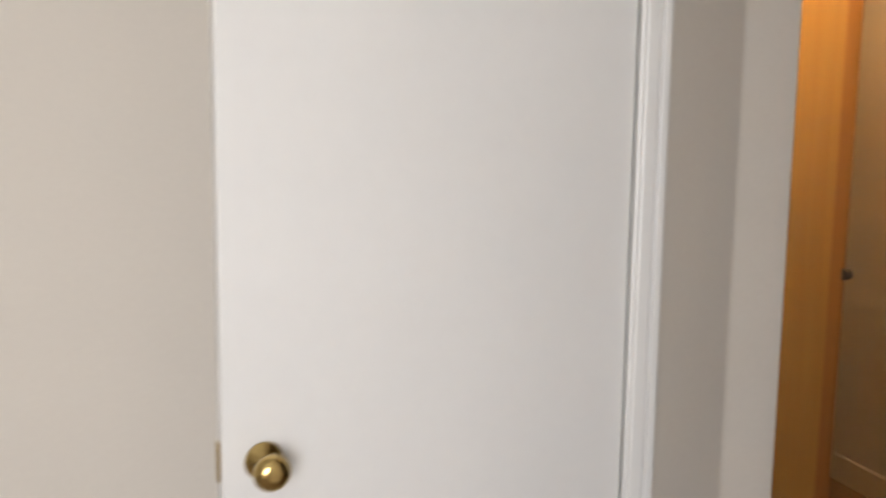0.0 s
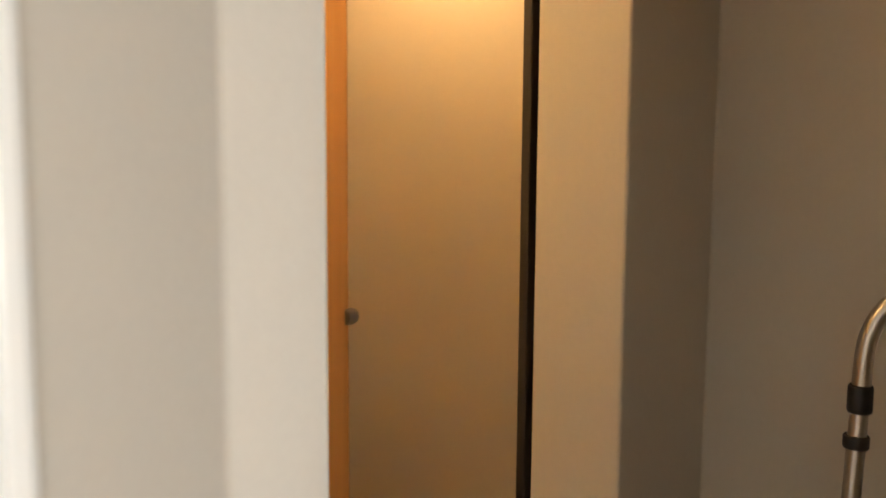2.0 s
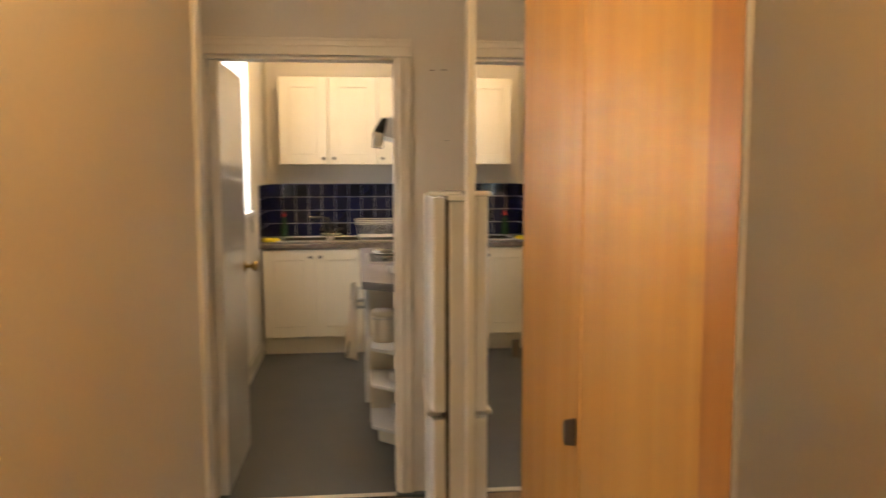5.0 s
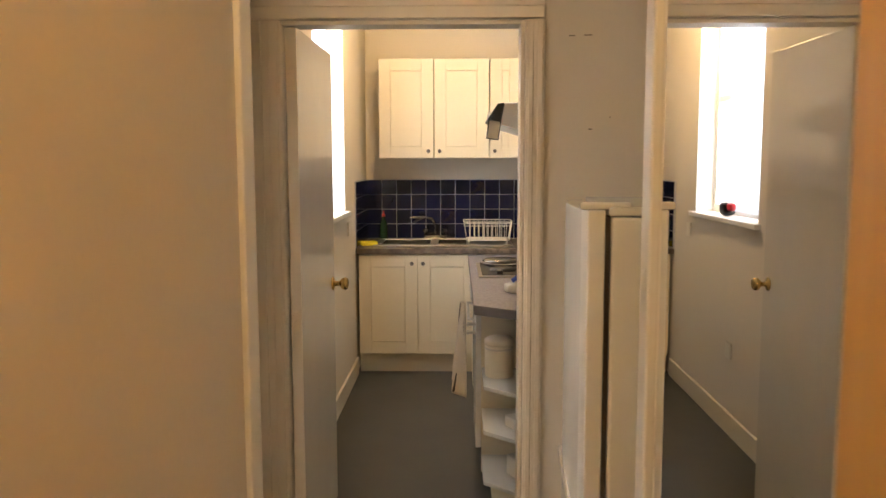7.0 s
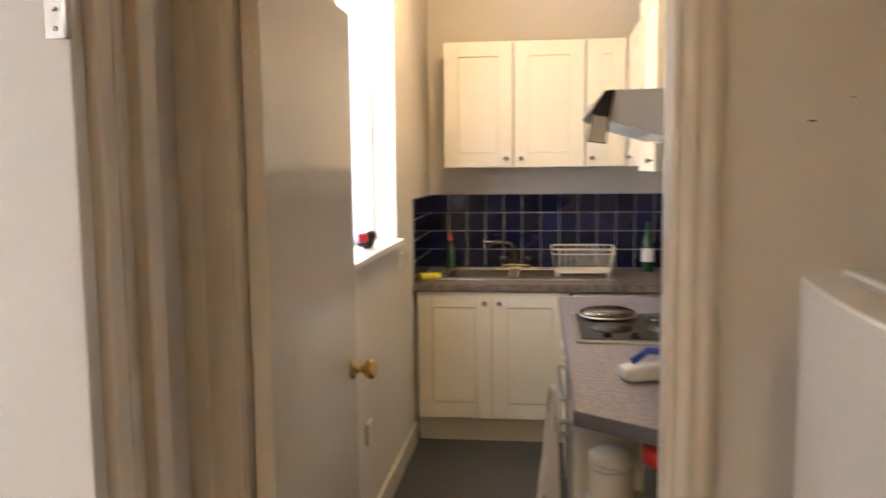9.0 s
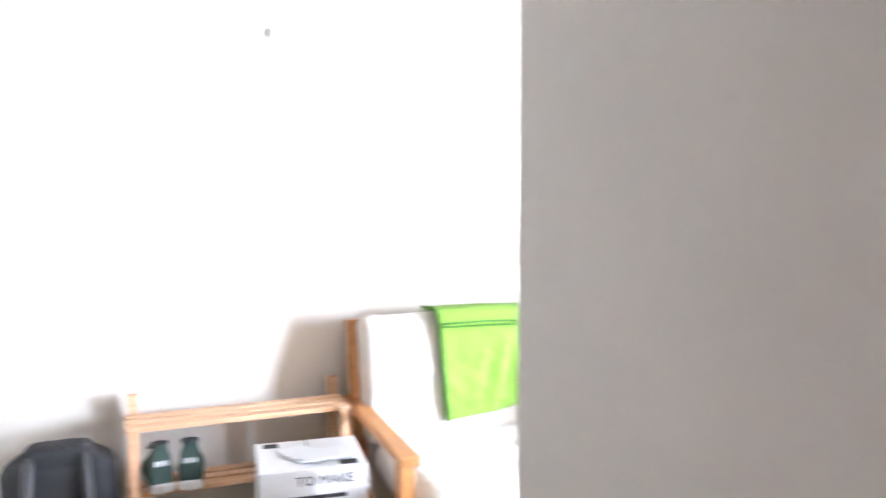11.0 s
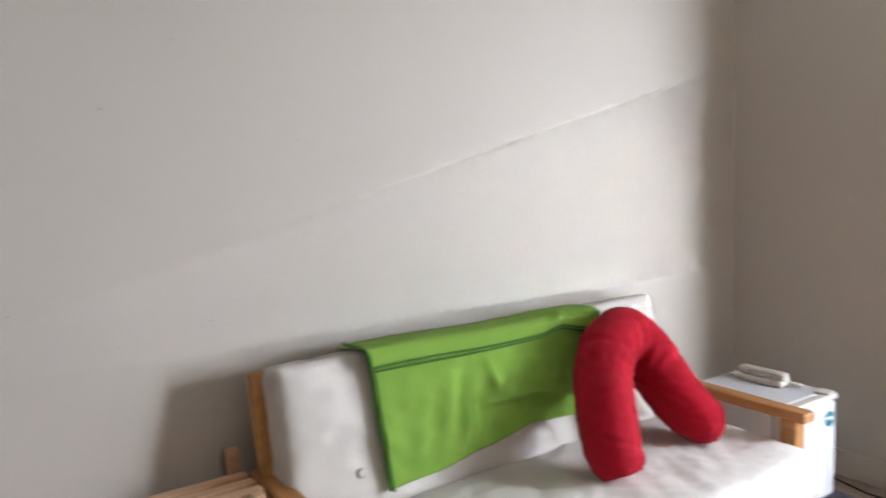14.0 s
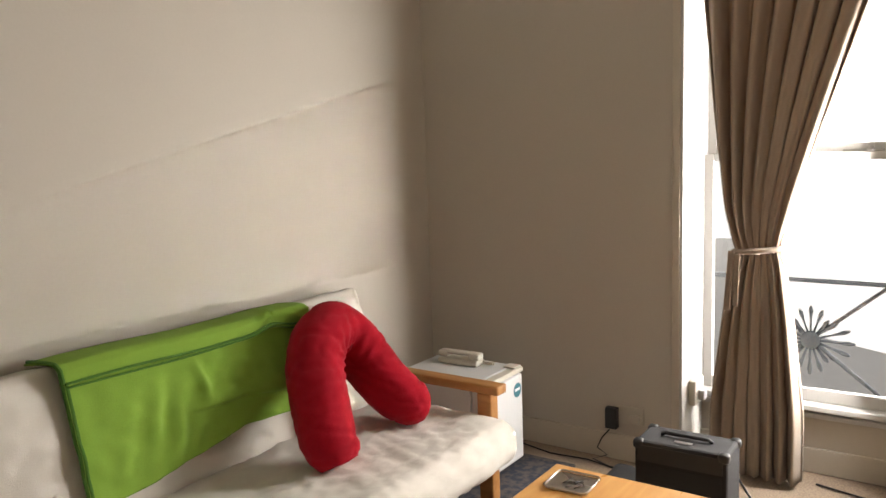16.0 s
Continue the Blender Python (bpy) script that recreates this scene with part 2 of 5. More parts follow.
def merged(bm, own):
    """Adds the mesh own to bm, if there is one."""
    if bm is None:
        return own
    me = bpy.data.meshes.new("tmp")
    own.to_mesh(me)
    own.free()
    bm.from_mesh(me)
    bpy.data.meshes.remove(me)
    return bm


def prism(points, z0, z1, bev=0.0, bm=None):
    own = bmesh.new()
    lo = [own.verts.new((x, y, z0)) for x, y in points]
    hi = [own.verts.new((x, y, z1)) for x, y in points]
    k = len(points)
    own.faces.new(lo[::-1])
    own.faces.new(hi)
    for i in range(k):
        own.faces.new((lo[i], lo[(i + 1) % k], hi[(i + 1) % k], hi[i]))
    bmesh.ops.recalc_face_normals(own, faces=own.faces)
    if bev:
        bmesh.ops.bevel(own, geom=list(own.edges), offset=bev, segments=2, affect="EDGES", profile=0.5)
    return merged(bm, own)


def tube(points, r, bm=None, sides=10, closed=False):
    """A round bar along points, of radius r or of a radius per point."""
    own = bmesh.new()
    pts = [Vector(p) for p in points]
    k = len(pts)
    rings = []
    side = None
    for i, p in enumerate(pts):
        a, b = pts[(i - 1) % k if closed else max(i - 1, 0)], pts[(i + 1) % k if closed else min(i + 1, k - 1)]
        d = (b - a).normalized()
        if side is None:
            side = d.orthogonal().normalized()
        side = (side - d * side.dot(d)).normalized()
        up = d.cross(side)
        rad = r[i] if isinstance(r, (list, tuple)) else r
        rings.append([own.verts.new(p + (side * math.cos(w) + up * math.sin(w)) * rad) for w in (2 * math.pi * j / sides for j in range(sides))])
    for i in range(k if closed else k - 1):
        a, b = rings[i], rings[(i + 1) % k]
        for j in range(sides):
            own.faces.new((a[j], a[(j + 1) % sides], b[(j + 1) % sides], b[j]))
    if not closed:
        own.faces.new(rings[0][::-1])
        own.faces.new(rings[-1])
    bmesh.ops.recalc_face_normals(own, faces=own.faces)
    for f in own.faces:
        f.smooth = True
    return merged(bm, own)


def lathe(profile, m=None, sides=24, bm=None):
    """Turns (radius, height) pairs about z, then moves by m."""
    own = bmesh.new()
    rings = [[own.verts.new((r * math.cos(2 * math.pi * j / sides), r * math.sin(2 * math.pi * j / sides), z)) for j in range(sides)] for r, z in profile]
    for a, b in zip(rings, rings[1:]):
        for j in range(sides):
            own.faces.new((a[j], a[(j + 1) % sides], b[(j + 1) % sides], b[j]))
    own.faces.new(rings[0][::-1])
    own.faces.new(rings[-1])
    bmesh.ops.recalc_face_normals(own, faces=own.faces)
    for f in own.faces:
        f.smooth = len(f.verts) == 4
    if m is not None:
        bmesh.ops.transform(own, matrix=m, verts=own.verts)
    return merged(bm, own)


def sheet(fn, nu, nv, thick=0.0, bm=None):
    """A surface fn(u, v), u and v from 0 to 1, given a thickness."""
    own = bmesh.new()
    pts = [[Vector(fn(i / nu, j / nv)) for j in range(nv + 1)] for i in range(nu + 1)]
    g = [[own.verts.new(p) for p in row] for row in pts]
    for i in range(nu):
        for j in range(nv):
            own.faces.new((g[i][j], g[i + 1][j], g[i + 1][j + 1], g[i][j + 1])).smooth = True
    if thick:
        back = []
        for i in range(nu + 1):
            row = []
            for j in range(nv + 1):
                a = pts[min(i + 1, nu)][j] - pts[max(i - 1, 0)][j]
                b = pts[i][min(j + 1, nv)] - pts[i][max(j - 1, 0)]
                row.append(own.verts.new(pts[i][j] + a.cross(b).normalized() * thick))
            back.append(row)
        for i in range(nu):
            for j in range(nv):
                own.faces.new((back[i][j], back[i][j + 1], back[i + 1][j + 1], back[i + 1][j])).smooth = True
            own.faces.new((g[i][0], back[i][0], back[i + 1][0], g[i + 1][0]))
            own.faces.new((g[i][nv], g[i + 1][nv], back[i + 1][nv], back[i][nv]))
        for j in range(nv):
            own.faces.new((g[0][j], g[0][j + 1], back[0][j + 1], back[0][j]))
            own.faces.new((g[nu][j], back[nu][j], back[nu][j + 1], g[nu][j + 1]))
        bmesh.ops.recalc_face_normals(own, faces=own.faces)
    return merged(bm, own)


def cushion(x0, y0, z0, x1, y1, z1, puff=0.03, n=16, rnd=0.75, lumps=0.006, bm=None):
    """A stuffed block: a subdivided cube with rounded edges and soft lumps."""
    own = bmesh.new()
    bmesh.ops.create_cube(own, size=2)
    bmesh.ops.subdivide_edges(own, edges=list(own.edges), cuts=n, use_grid_fill=True)
    s, c = Vector(((x1 - x0) / 2, (y1 - y0) / 2, (z1 - z0) / 2)), Vector(((x0 + x1) / 2, (y0 + y1) / 2, (z0 + z1) / 2))
    small = min(s)
    for v in own.verts:
        q = Vector([v.co[i] * s[i] for i in range(3)])
        inner = Vector([max(-(s[i] - small * rnd), min(s[i] - small * rnd, q[i])) for i in range(3)])
        d = q - inner
        if d.length > 1e-6:
            q = inner + d.normalized() * min(d.length, small * rnd)
        edge = (1 - abs(v.co.x) ** 4) * (1 - abs(v.co.y) ** 4) * (1 - abs(v.co.z) ** 4)
        q += q.normalized() * puff * 0.3 * edge
        q += Vector(noise.noise_vector(q * 6 + c)) * lumps + Vector(noise.noise_vector(q * 19 + c)) * lumps * 0.6
        v.co = q + c
    for f in own.faces:
        f.smooth = True
    return merged(bm, own)


def part(name, bm, material, parent=None, label="", m=None):
    """Links a bmesh as one mesh object, under a thing or under a part."""
    me = bpy.data.meshes.new(name)
    bm.to_mesh(me)
    bm.free()
    me.materials.append(material)
    ob = new(name, me)
    if parent is not None:
        ob.parent = parent
    if m is not None:
        ob.matrix_basis = m
    if label:
        ob["label"] = label
    return ob


def thing(name, label, category, m=None, group="", kind=""):
    ob = new(name)
    ob.empty_display_size = 0.1
    if m is not None:
        ob.matrix_basis = m
    return tagged(ob, label, category, group, kind)


def solid(name, bm, material, label, category="", kind="structure", m=None, group=""):
    return tagged(part(name, bm, material, None, "", m), label, category or name.split("_")[0], group, kind)


def text_on(body, size, m, material, parent, name="lettering"):
    cu = bpy.data.curves.new(name, "FONT")
    cu.body, cu.size, cu.extrude, cu.align_x, cu.align_y = body, size, 0.0006, "CENTER", "CENTER"
    tmp = bpy.data.objects.new("tmp_text", cu)
    scene.collection.objects.link(tmp)
    bpy.context.view_layer.update()
    me = bpy.data.meshes.new_from_object(tmp.evaluated_get(bpy.context.evaluated_depsgraph_get()))
    bpy.data.objects.remove(tmp)
    me.name = name
    me.materials.clear()
    me.materials.append(material)
    ob = new(name, me)
    ob.parent, ob.matrix_basis = parent, m
    return ob


# ---- large structure ----
KIT = pose(0.28, 4.12, 0, 0, 0, 3.4)
H = 2.75


def kp(u, v):
    p = KIT @ Vector((u, v, 0))
    return p.x, p.y


solid("floor_hall", box(-0.2, -3.2, -0.1, 1.7, 4.08, 0), HALLFLOOR, "brown hall carpet", "floor")
solid("floor_bedroom", box(-4.1, -3.2, -0.1, -0.2, 0.75, 0), CARPET, "beige fitted carpet", "floor")
solid("floor_living", box(-3.6, 1.9, -0.1, -0.2, 6.7, 0), CARPET, "worn beige fitted carpet", "floor")
solid("floor_window_recess", box(-2.0, 6.7, -0.1, -0.95, 7.04, -0.002), CARPET, "beige carpet in window recess", "floor")
solid("floor_kitchen", box(-0.72, -0.04, -0.1, 1.7, 3.7, 0.001), LINO, "charcoal grey vinyl kitchen floor", "floor", m=KIT)
solid("floor_threshold", box(-0.418, -0.05, 0.0012, 0.388, -0.01, 0.006, 0.002), OFFWHITE, "pale threshold strip", "floor", m=KIT)
solid("ceiling_hall", box(-0.3, -3.3, H, 1.8, 4.3, H + 0.1), CEIL, "white painted ceiling", "ceiling")
solid("ceiling_bedroom", box(-4.2, -3.3, H + 0.001, -0.3, 0.8, H + 0.1), CEIL, "white painted ceiling", "ceiling")
solid("ceiling_living", box(-3.6, 0.8, H + 0.25, 0.0, 7.1, H + 0.35), CEIL, "white painted ceiling", "ceiling")
solid("ceiling_kitchen", box(-0.75, 0.1, H, 1.75, 3.8, H + 0.1), CEIL, "white painted ceiling", "ceiling", m=KIT)

# bedroom and hall
solid("wall_bedroom_north", box(-4.0, 0.50, 0, -0.03, 0.62, H), WALL, "cream painted bedroom wall", "wall")
solid("wall_bedroom_west", box(-4.1, -3.2, 0, -4.0, 0.62, H), WALL, "cream painted wall", "wall")
sw = box(-4.1, -3.2, 0, -2.3, -3.05, H)
box(-0.9, -3.2, 0, 1.6, -3.05, H, bm=sw)
box(-2.3, -3.2, 0, -0.9, -3.05, 0.7, bm=sw)
box(-2.3, -3.2, 2.3, -0.9, -3.05, H, bm=sw)
solid("wall_bedroom_south", sw, WALL, "cream wall with window opening", "wall")
solid("wall_doorway", box(-0.16, -3.05, 0, -0.04, -0.55, H), WALL, "cream wall beside doorway", "wall")
solid("wall_doorway_head", box(-0.16, -0.55, 2.03, -0.04, 0.33, H), WALL, "cream wall over doorway", "wall")
solid("wall_hall_left", prism([(-0.158, 0.325), (0.072, 0.424), (0.195, 0.411), (0.113, 2.94), (-0.03, 2.94), (-0.03, 0.62), (-0.158, 0.62)], 0, H, 0.006), WALL, "cream painted hall wall", "wall")
solid("wall_hall_right", prism([(1.35, -3.05), (1.35, 0.417), (0.945, 0.429), (0.955, 0.625), (1.62, 0.625), (1.62, -3.05)], 0, H, 0.006), WALL, "cream painted wall with corner", "wall")
solid("wall_hall_back", box(1.58, 0.625, 0, 1.68, 4.1, H), WALL, "cream wall behind the wardrobe", "wall")

# hall end and kitchen door opening
ew = box(0.402, 0, 0, 1.4, 0.1, H, bm=None)
box(-0.62, 0, 0, -0.432, 0.1, H, bm=ew)
box(-0.432, 0, 1.985, 0.402, 0.1, H, bm=ew)
solid("wall_hall_end", ew, WALL, "taupe cream wall with kitchen doorway", "wall", m=KIT)


def moulding(x0, x1, z0, z1, y):
    """An upright or level casing board with a stepped profile, standing off the wall face at y towards -y."""
    b = box(x0, y - 0.018, z0, x1, y - 0.001, z1, 0.004)
    if z1 - z0 > x1 - x0:
        w = x1 - x0
        box(x0 + w * 0.12, y - 0.024, z0, x0 + w * 0.42, y - 0.016, z1, 0.004, bm=b)
        box(x0 + w * 0.62, y - 0.021, z0, x0 + w * 0.9, y - 0.016, z1, 0.003, bm=b)
    else:
        w = z1 - z0
        box(x0, y - 0.024, z0 + w * 0.5, x1, y - 0.016, z0 + w * 0.85, 0.004, bm=b)
    return b


casing = thing("trim_kitchen_door", "cream painted door casing round kitchen doorway", "door casing", KIT, kind="structure")
part("casing_side", moulding(0.404, 0.468, 0, 1.985, 0), CREAMGLOSS, casing)
part("casing_side", moulding(-0.530, -0.420, 0, 1.985, 0), CREAMGLOSS, casing)
part("casing_head", moulding(-0.530, 0.468, 1.988, 2.065, 0), CREAMGLOSS, casing)
part("jamb", box(0.389, 0.0, 0, 0.4015, 0.1, 1.984, 0.002), CREAMGLOSS, casing)
part("jamb", box(-0.4315, 0.0, 0, -0.419, 0.1, 1.984, 0.002), CREAMGLOSS, casing)
part("jamb_head", box(-0.418, 0.0, 1.971, 0.388, 0.1, 1.984, 0.002), CREAMGLOSS, casing)


def knob_set(parent, m, material=BRASS):
    """A turned door knob on a round rose, standing along +z of m."""
    part("knob", lathe([(0.026, 0.0), (0.03, 0.003), (0.028, 0.007), (0.012, 0.010), (0.010, 0.032), (0.018, 0.038), (0.027, 0.048), (0.028, 0.058), (0.022, 0.068), (0.008, 0.072)], m), material, parent, "round brass knob on a rose")


def hinge_on(parent, x, y, z, w=0.035, h=0.085):
    b = box(x, y - 0.003, z - h / 2, x + w, y, z + h / 2, 0.001)
    lathe([(0.006, -h / 2), (0.006, h / 2)], pose(x, y - 0.004, z), 10, bm=b)
    for k in (-0.028, 0, 0.028):
        lathe([(0.004, 0), (0.002, 0.002)], pose(x + w * 0.55, y - 0.003, z + k, 90), 8, bm=b)
    part("hinge", b, STEEL, parent)


def door_leaf(name, label, m, width, knob_z=1.0, material=WHITE, hinges=True, latch=True):
    """A flush painted door: hinge line at the origin, the leaf along +x, its front towards -y."""
    d = thing(name, label, "door", m, kind="structure")
    part("leaf", box(0, 0, 0.008, width, 0.04, 1.97, 0.003), material, d)
    knob_set(d, pose(width - 0.062, -0.0005, knob_z, 90))
    knob_set(d, pose(width - 0.062, 0.0405, knob_z, -90))
    if latch:
        part("latch", box(width + 0.0005, 0.012, knob_z - 0.03, width + 0.004, 0.03, knob_z + 0.03, 0.001), BRASS, d, "brass latch plate")
    return d


# bedroom door, folded back, its hinge by the casing
ang = math.degrees(math.atan2(0.146 - 0.301, -0.952 + 0.227))
bd = door_leaf("door_1", "white painted flush door standing open against the wall", pose(-0.227, 0.301, 0, 0, 0, ang) @ Matrix.Diagonal((1, -1, 1, 1)), 0.742)
dc = thing("trim_bedroom_door", "white gloss door casing with stepped moulding", "door casing", kind="structure")
cb = box(-0.222, 0.292, 0, -0.160, 0.498, 2.02, 0.004)
box(-0.218, 0.280, 0, -0.190, 0.294, 2.02, 0.004, bm=cb)
box(-0.182, 0.286, 0, -0.166, 0.294, 2.02, 0.003, bm=cb)
part("casing_side", cb, WHITE, dc)

# living room door and its frame
ld = door_leaf("door_2", "white painted flush door with brass knobs, wide open", pose(-0.215, 3.72, 0, 0, 0, 186.7) @ Matrix.Diagonal((1, -1, 1, 1)), 0.615, 1.10)
hinge_on(ld, 0.0, 0.0, 0.62)
hinge_on(ld, 0.0, 0.0, 1.78)
lc = thing("trim_living_door", "cream painted living room door casing", "door casing", kind="structure")
cb = box(-0.247, 3.75, 0, -0.228, 3.95, 2.07, 0.004)
for a, b2, s in ((3.76, 3.80, 0.03), (3.83, 3.85, 0.012), (3.88, 3.93, 0.026)):
    box(-0.23, a, 0, -0.228 + s, b2, 2.07, 0.005, bm=cb)
part("casing_side", cb, CREAMGLOSS, lc)
part("jamb", box(-0.36, 3.735, 0, -0.23, 3.749, 2.0, 0.003), CREAMGLOSS, lc)
part("casing_side", box(0.1135, 2.87, 0, 0.128, 2.938, 2.05, 0.004), WHITE, lc, "white gloss casing edge")
part("jamb", box(-0.028, 2.941, 0, 0.112, 2.953, 2.0, 0.003), WHITE, lc)
solid("wall_living_door", box(-0.37, 3.75, 0, -0.248, 4.13, H), WALL, "cream wall between the two doors", "wall")
solid("wall_living_head", box(-0.37, 2.96, 2.07, -0.248, 3.75, H), WALL, "cream wall over living room door", "wall")

# kitchen
kw = box(-0.70, 0.102, 0, -0.55, 1.3, H)
box(-0.70, 2.4, 0, -0.55, 3.6, H, bm=kw)
box(-0.70, 1.3, 0, -0.55, 2.4, 1.17, bm=kw)
box(-0.70, 1.3, 2.62, -0.55, 2.4, H, bm=kw)
solid("wall_kitchen_left", kw, WALL, "cream kitchen wall with window opening", "wall", m=KIT)
solid("wall_kitchen_back", box(-0.70, 3.6, 0, 1.6, 3.72, H), WALL, "cream kitchen wall", "wall", m=KIT)
solid("wall_kitchen_right", box(1.4, 0.102, 0, 1.5, 3.598, H), WALL, "cream kitchen wall", "wall", m=KIT)
kd = door_leaf("door_3", "cream gloss kitchen door standing open, brass knob", KIT @ pose(-0.374, 0.028, 0, 0, 0, 89.4), 0.70, 0.99, DOORGLOSS)
for z in (0.22, 0.95, 1.79):
    hb1 = box(-0.0035, 0.006, z - 0.035, -0.0005, 0.036, z + 0.035, 0.001)
    for dy, dz in ((0.012, -0.022), (0.030, -0.022), (0.012, 0.022), (0.030, 0.022), (0.021, 0.0)):
        lathe([(0.0035, 0), (0.002, 0.0015)], pose(-0.0036, dy, z + dz, 0, -90, 0), 8, bm=hb1)
    part("hinge", hb1, CREAMGLOSS, kd, "painted-over steel hinge")

# living room
solid("wall_sofa", box(-3.55, 2.1, 0, -3.4, 6.85, H + 0.25), WALL, "plain cream living room wall", "wall")
ww = box(-3.4, 6.7, 0, -1.98, 7.1, H + 0.25)
box(-1.98, 6.7, 2.75, -0.98, 7.1, H + 0.25, bm=ww)
box(-0.98, 6.7, 0, -0.80, 7.1, H + 0.25, bm=ww)
solid("wall_window", ww, WALL, "cream wall with tall window recess", "wall")
solid("wall_living_south", box(-3.55, 1.95, 0, -0.03, 2.1, H + 0.25), WALL, "cream living room wall", "wall")
solid("wall_living_east", box(-0.86, 4.24, 0, -0.80, 6.7, H + 0.25), WALL, "cream living room wall", "wall")
solid("wall_living_corner", box(-0.86, 4.14, 0, -0.38, 4.24, H + 0.25), WALL, "cream living room wall", "wall")
solid("wall_living_nearside", box(-0.16, 2.1, 0, -0.031, 2.94, H + 0.25), WALL, "cream wall beside door", "wall")

# skirtings
solid("baseboard_window_wall", box(-3.398, 6.682, 0, -1.985, 6.699, 0.13, 0.004), CREAMGLOSS, "cream painted skirting board", "baseboard")
solid("baseboard_sofa_wall", box(-3.399, 2.11, 0, -3.382, 6.68, 0.13, 0.004), CREAMGLOSS, "cream painted skirting board", "baseboard")
solid("baseboard_kitchen", box(-0.549, 0.115, 0, -0.532, 2.86, 0.12, 0.004), CREAMGLOSS, "cream painted skirting board", "baseboard", m=KIT)
solid("baseboard_hall", prism([(0.196, 0.43), (0.212, 0.43), (0.130, 2.85), (0.114, 2.85)], 0, 0.12, 0.003), CREAMGLOSS, "cream painted skirting board", "baseboard")

# tall living room window
win = thing("window_1", "white sash window in a deep white recess", "window", kind="structure")
part("reveal", box(-1.979, 6.699, 0, -1.965, 7.05, 2.74, 0.003), WHITE, win, "white painted reveal")
part("reveal", box(-0.995, 6.701, 0, -0.981, 7.05, 2.74, 0.003), WHITE, win)
part("reveal_edge", box(-2.012, 6.690, 0, -1.975, 6.6985, 2.74, 0.004), CREAMGLOSS, win)
ap = box(-1.964, 7.0, 0, -0.996, 7.05, 0.31, 0.003)
box(-1.964, 6.985, 0, -0.996, 7.0, 0.12, 0.004, bm=ap)
part("apron", ap, CREAMGLOSS, win, "cream panel under the sash")
sl = box(-1.964, 6.94, 0.31, -0.996, 7.05, 0.34, 0.006)
box(-1.964, 6.965, 0.27, -0.996, 6.999, 0.295, 0.006, bm=sl)
part("window_sill", sl, WHITE, win)
for z0, z1, y in ((0.34, 1.49, 7.0), (1.47, 2.72, 7.045)):
    fr = box(-1.96, y, z0, -1.915, y + 0.04, z1, 0.004)
    box(-1.045, y, z0, -1.0, y + 0.04, z1, 0.004, bm=fr)
    box(-1.914, y, z0, -1.046, y + 0.04, z0 + 0.06, 0.004, bm=fr)
    box(-1.914, y, z1 - 0.035, -1.046, y + 0.04, z1, 0.004, bm=fr)
    sash = part("window_frame", fr, WHITE, win)
    pane = part("pane", box(-1.914, y + 0.018, z0 + 0.061, -1.046, y + 0.022, z1 - 0.036), GLASS, sash)
    pane.visible_shadow = False
ct = lathe([(0.02, 0), (0.02, 0.012), (0.008, 0.02), (0.011, 0.035), (0.004, 0.04)], pose(-1.25, 7.02, 1.49))
box(-1.36, 7.005, 1.491, -1.2, 7.035, 1.502, 0.003, bm=ct)
part("sash_catch", ct, STEEL, win)

# kitchen window
kwin = thing("window_2", "white kitchen window with a deep sill", "window", KIT, kind="structure")
part("window_sill", box(-0.70, 1.27, 1.171, -0.515, 2.43, 1.20, 0.006), WHITE, kwin)
part("reveal", box(-0.70, 2.386, 1.201, -0.551, 2.399, 2.615, 0.002), WHITE, kwin)
part("reveal", box(-0.70, 1.301, 1.201, -0.551, 1.314, 2.615, 0.002), WHITE, kwin)
fr = box(-0.70, 1.315, 1.201, -0.66, 1.36, 2.615, 0.003)
for a in ((-0.70, 2.34, 1.201, -0.66, 2.385, 2.615), (-0.70, 1.36, 1.201, -0.66, 2.34, 1.25), (-0.70, 1.36, 2.56, -0.66, 2.34, 2.615), (-0.695, 1.36, 1.88, -0.665, 2.34, 1.92)):
    box(*a, 0.003, bm=fr)
part("window_frame", fr, WHITE, kwin)


# ---- hall things ----
def half_moon(parent, y, z, side):
    """A half-moon pull on the door's edge, its flat towards the join."""
    pts = [(0.0, -0.021)] + [(side * 0.024 * math.cos(a), 0.021 * math.sin(a)) for a in (math.radians(d) for d in range(-80, 81, 16))] + [(0.0, 0.021)]
    b = bmesh.new()
    lo = [b.verts.new((0.958 - 0.003, y + p, z + q)) for p, q in pts]
    hi = [b.verts.new((0.958 - 0.020, y + p * 0.8, z + q * 0.9)) for p, q in pts]
    k = len(pts)
    b.faces.new(lo)
    b.faces.new(hi[::-1])
    for i in range(k):
        b.faces.new((lo[i], hi[i], hi[(i + 1) % k], lo[(i + 1) % k]))
    bmesh.ops.recalc_face_normals(b, faces=b.faces)
    bmesh.ops.bevel(b, geom=list(b.edges), offset=0.002, segments=2, affect="EDGES", profile=0.5)
    part("handle", b, PEWTER, parent, "half-moon pewter pull")


ward = thing("wardrobe", "tall built-in wardrobe with beech veneer and mirror doors", "wardrobe")
part("carcass", box(0.985, 0.63, 0.0, 1.57, 3.0, 2.45, 0.003), BEECH, ward)
part("plinth", box(0.972, 0.66, 0.0, 0.984, 2.98, 0.05, 0.002), BEECH, ward)
part("edge_trim", box(0.950, 0.636, 0.0, 0.984, 0.656, 2.45, 0.003), DARKGAP, ward, "dark brown edge trim")
part("mirror_door", box(0.0, 0.0, 0.052, 0.018, 0.470, 2.44, 0.001), MIRROR, ward, "full-height mirror door", pose(0.9605, 0.658, 0, 0, 0, 0.9))
w2 = box(0.957, 1.1315, 0.052, 0.982, 1.6525, 2.44, 0.002)
part("door", w2, BEECH, ward, "beech veneer door")
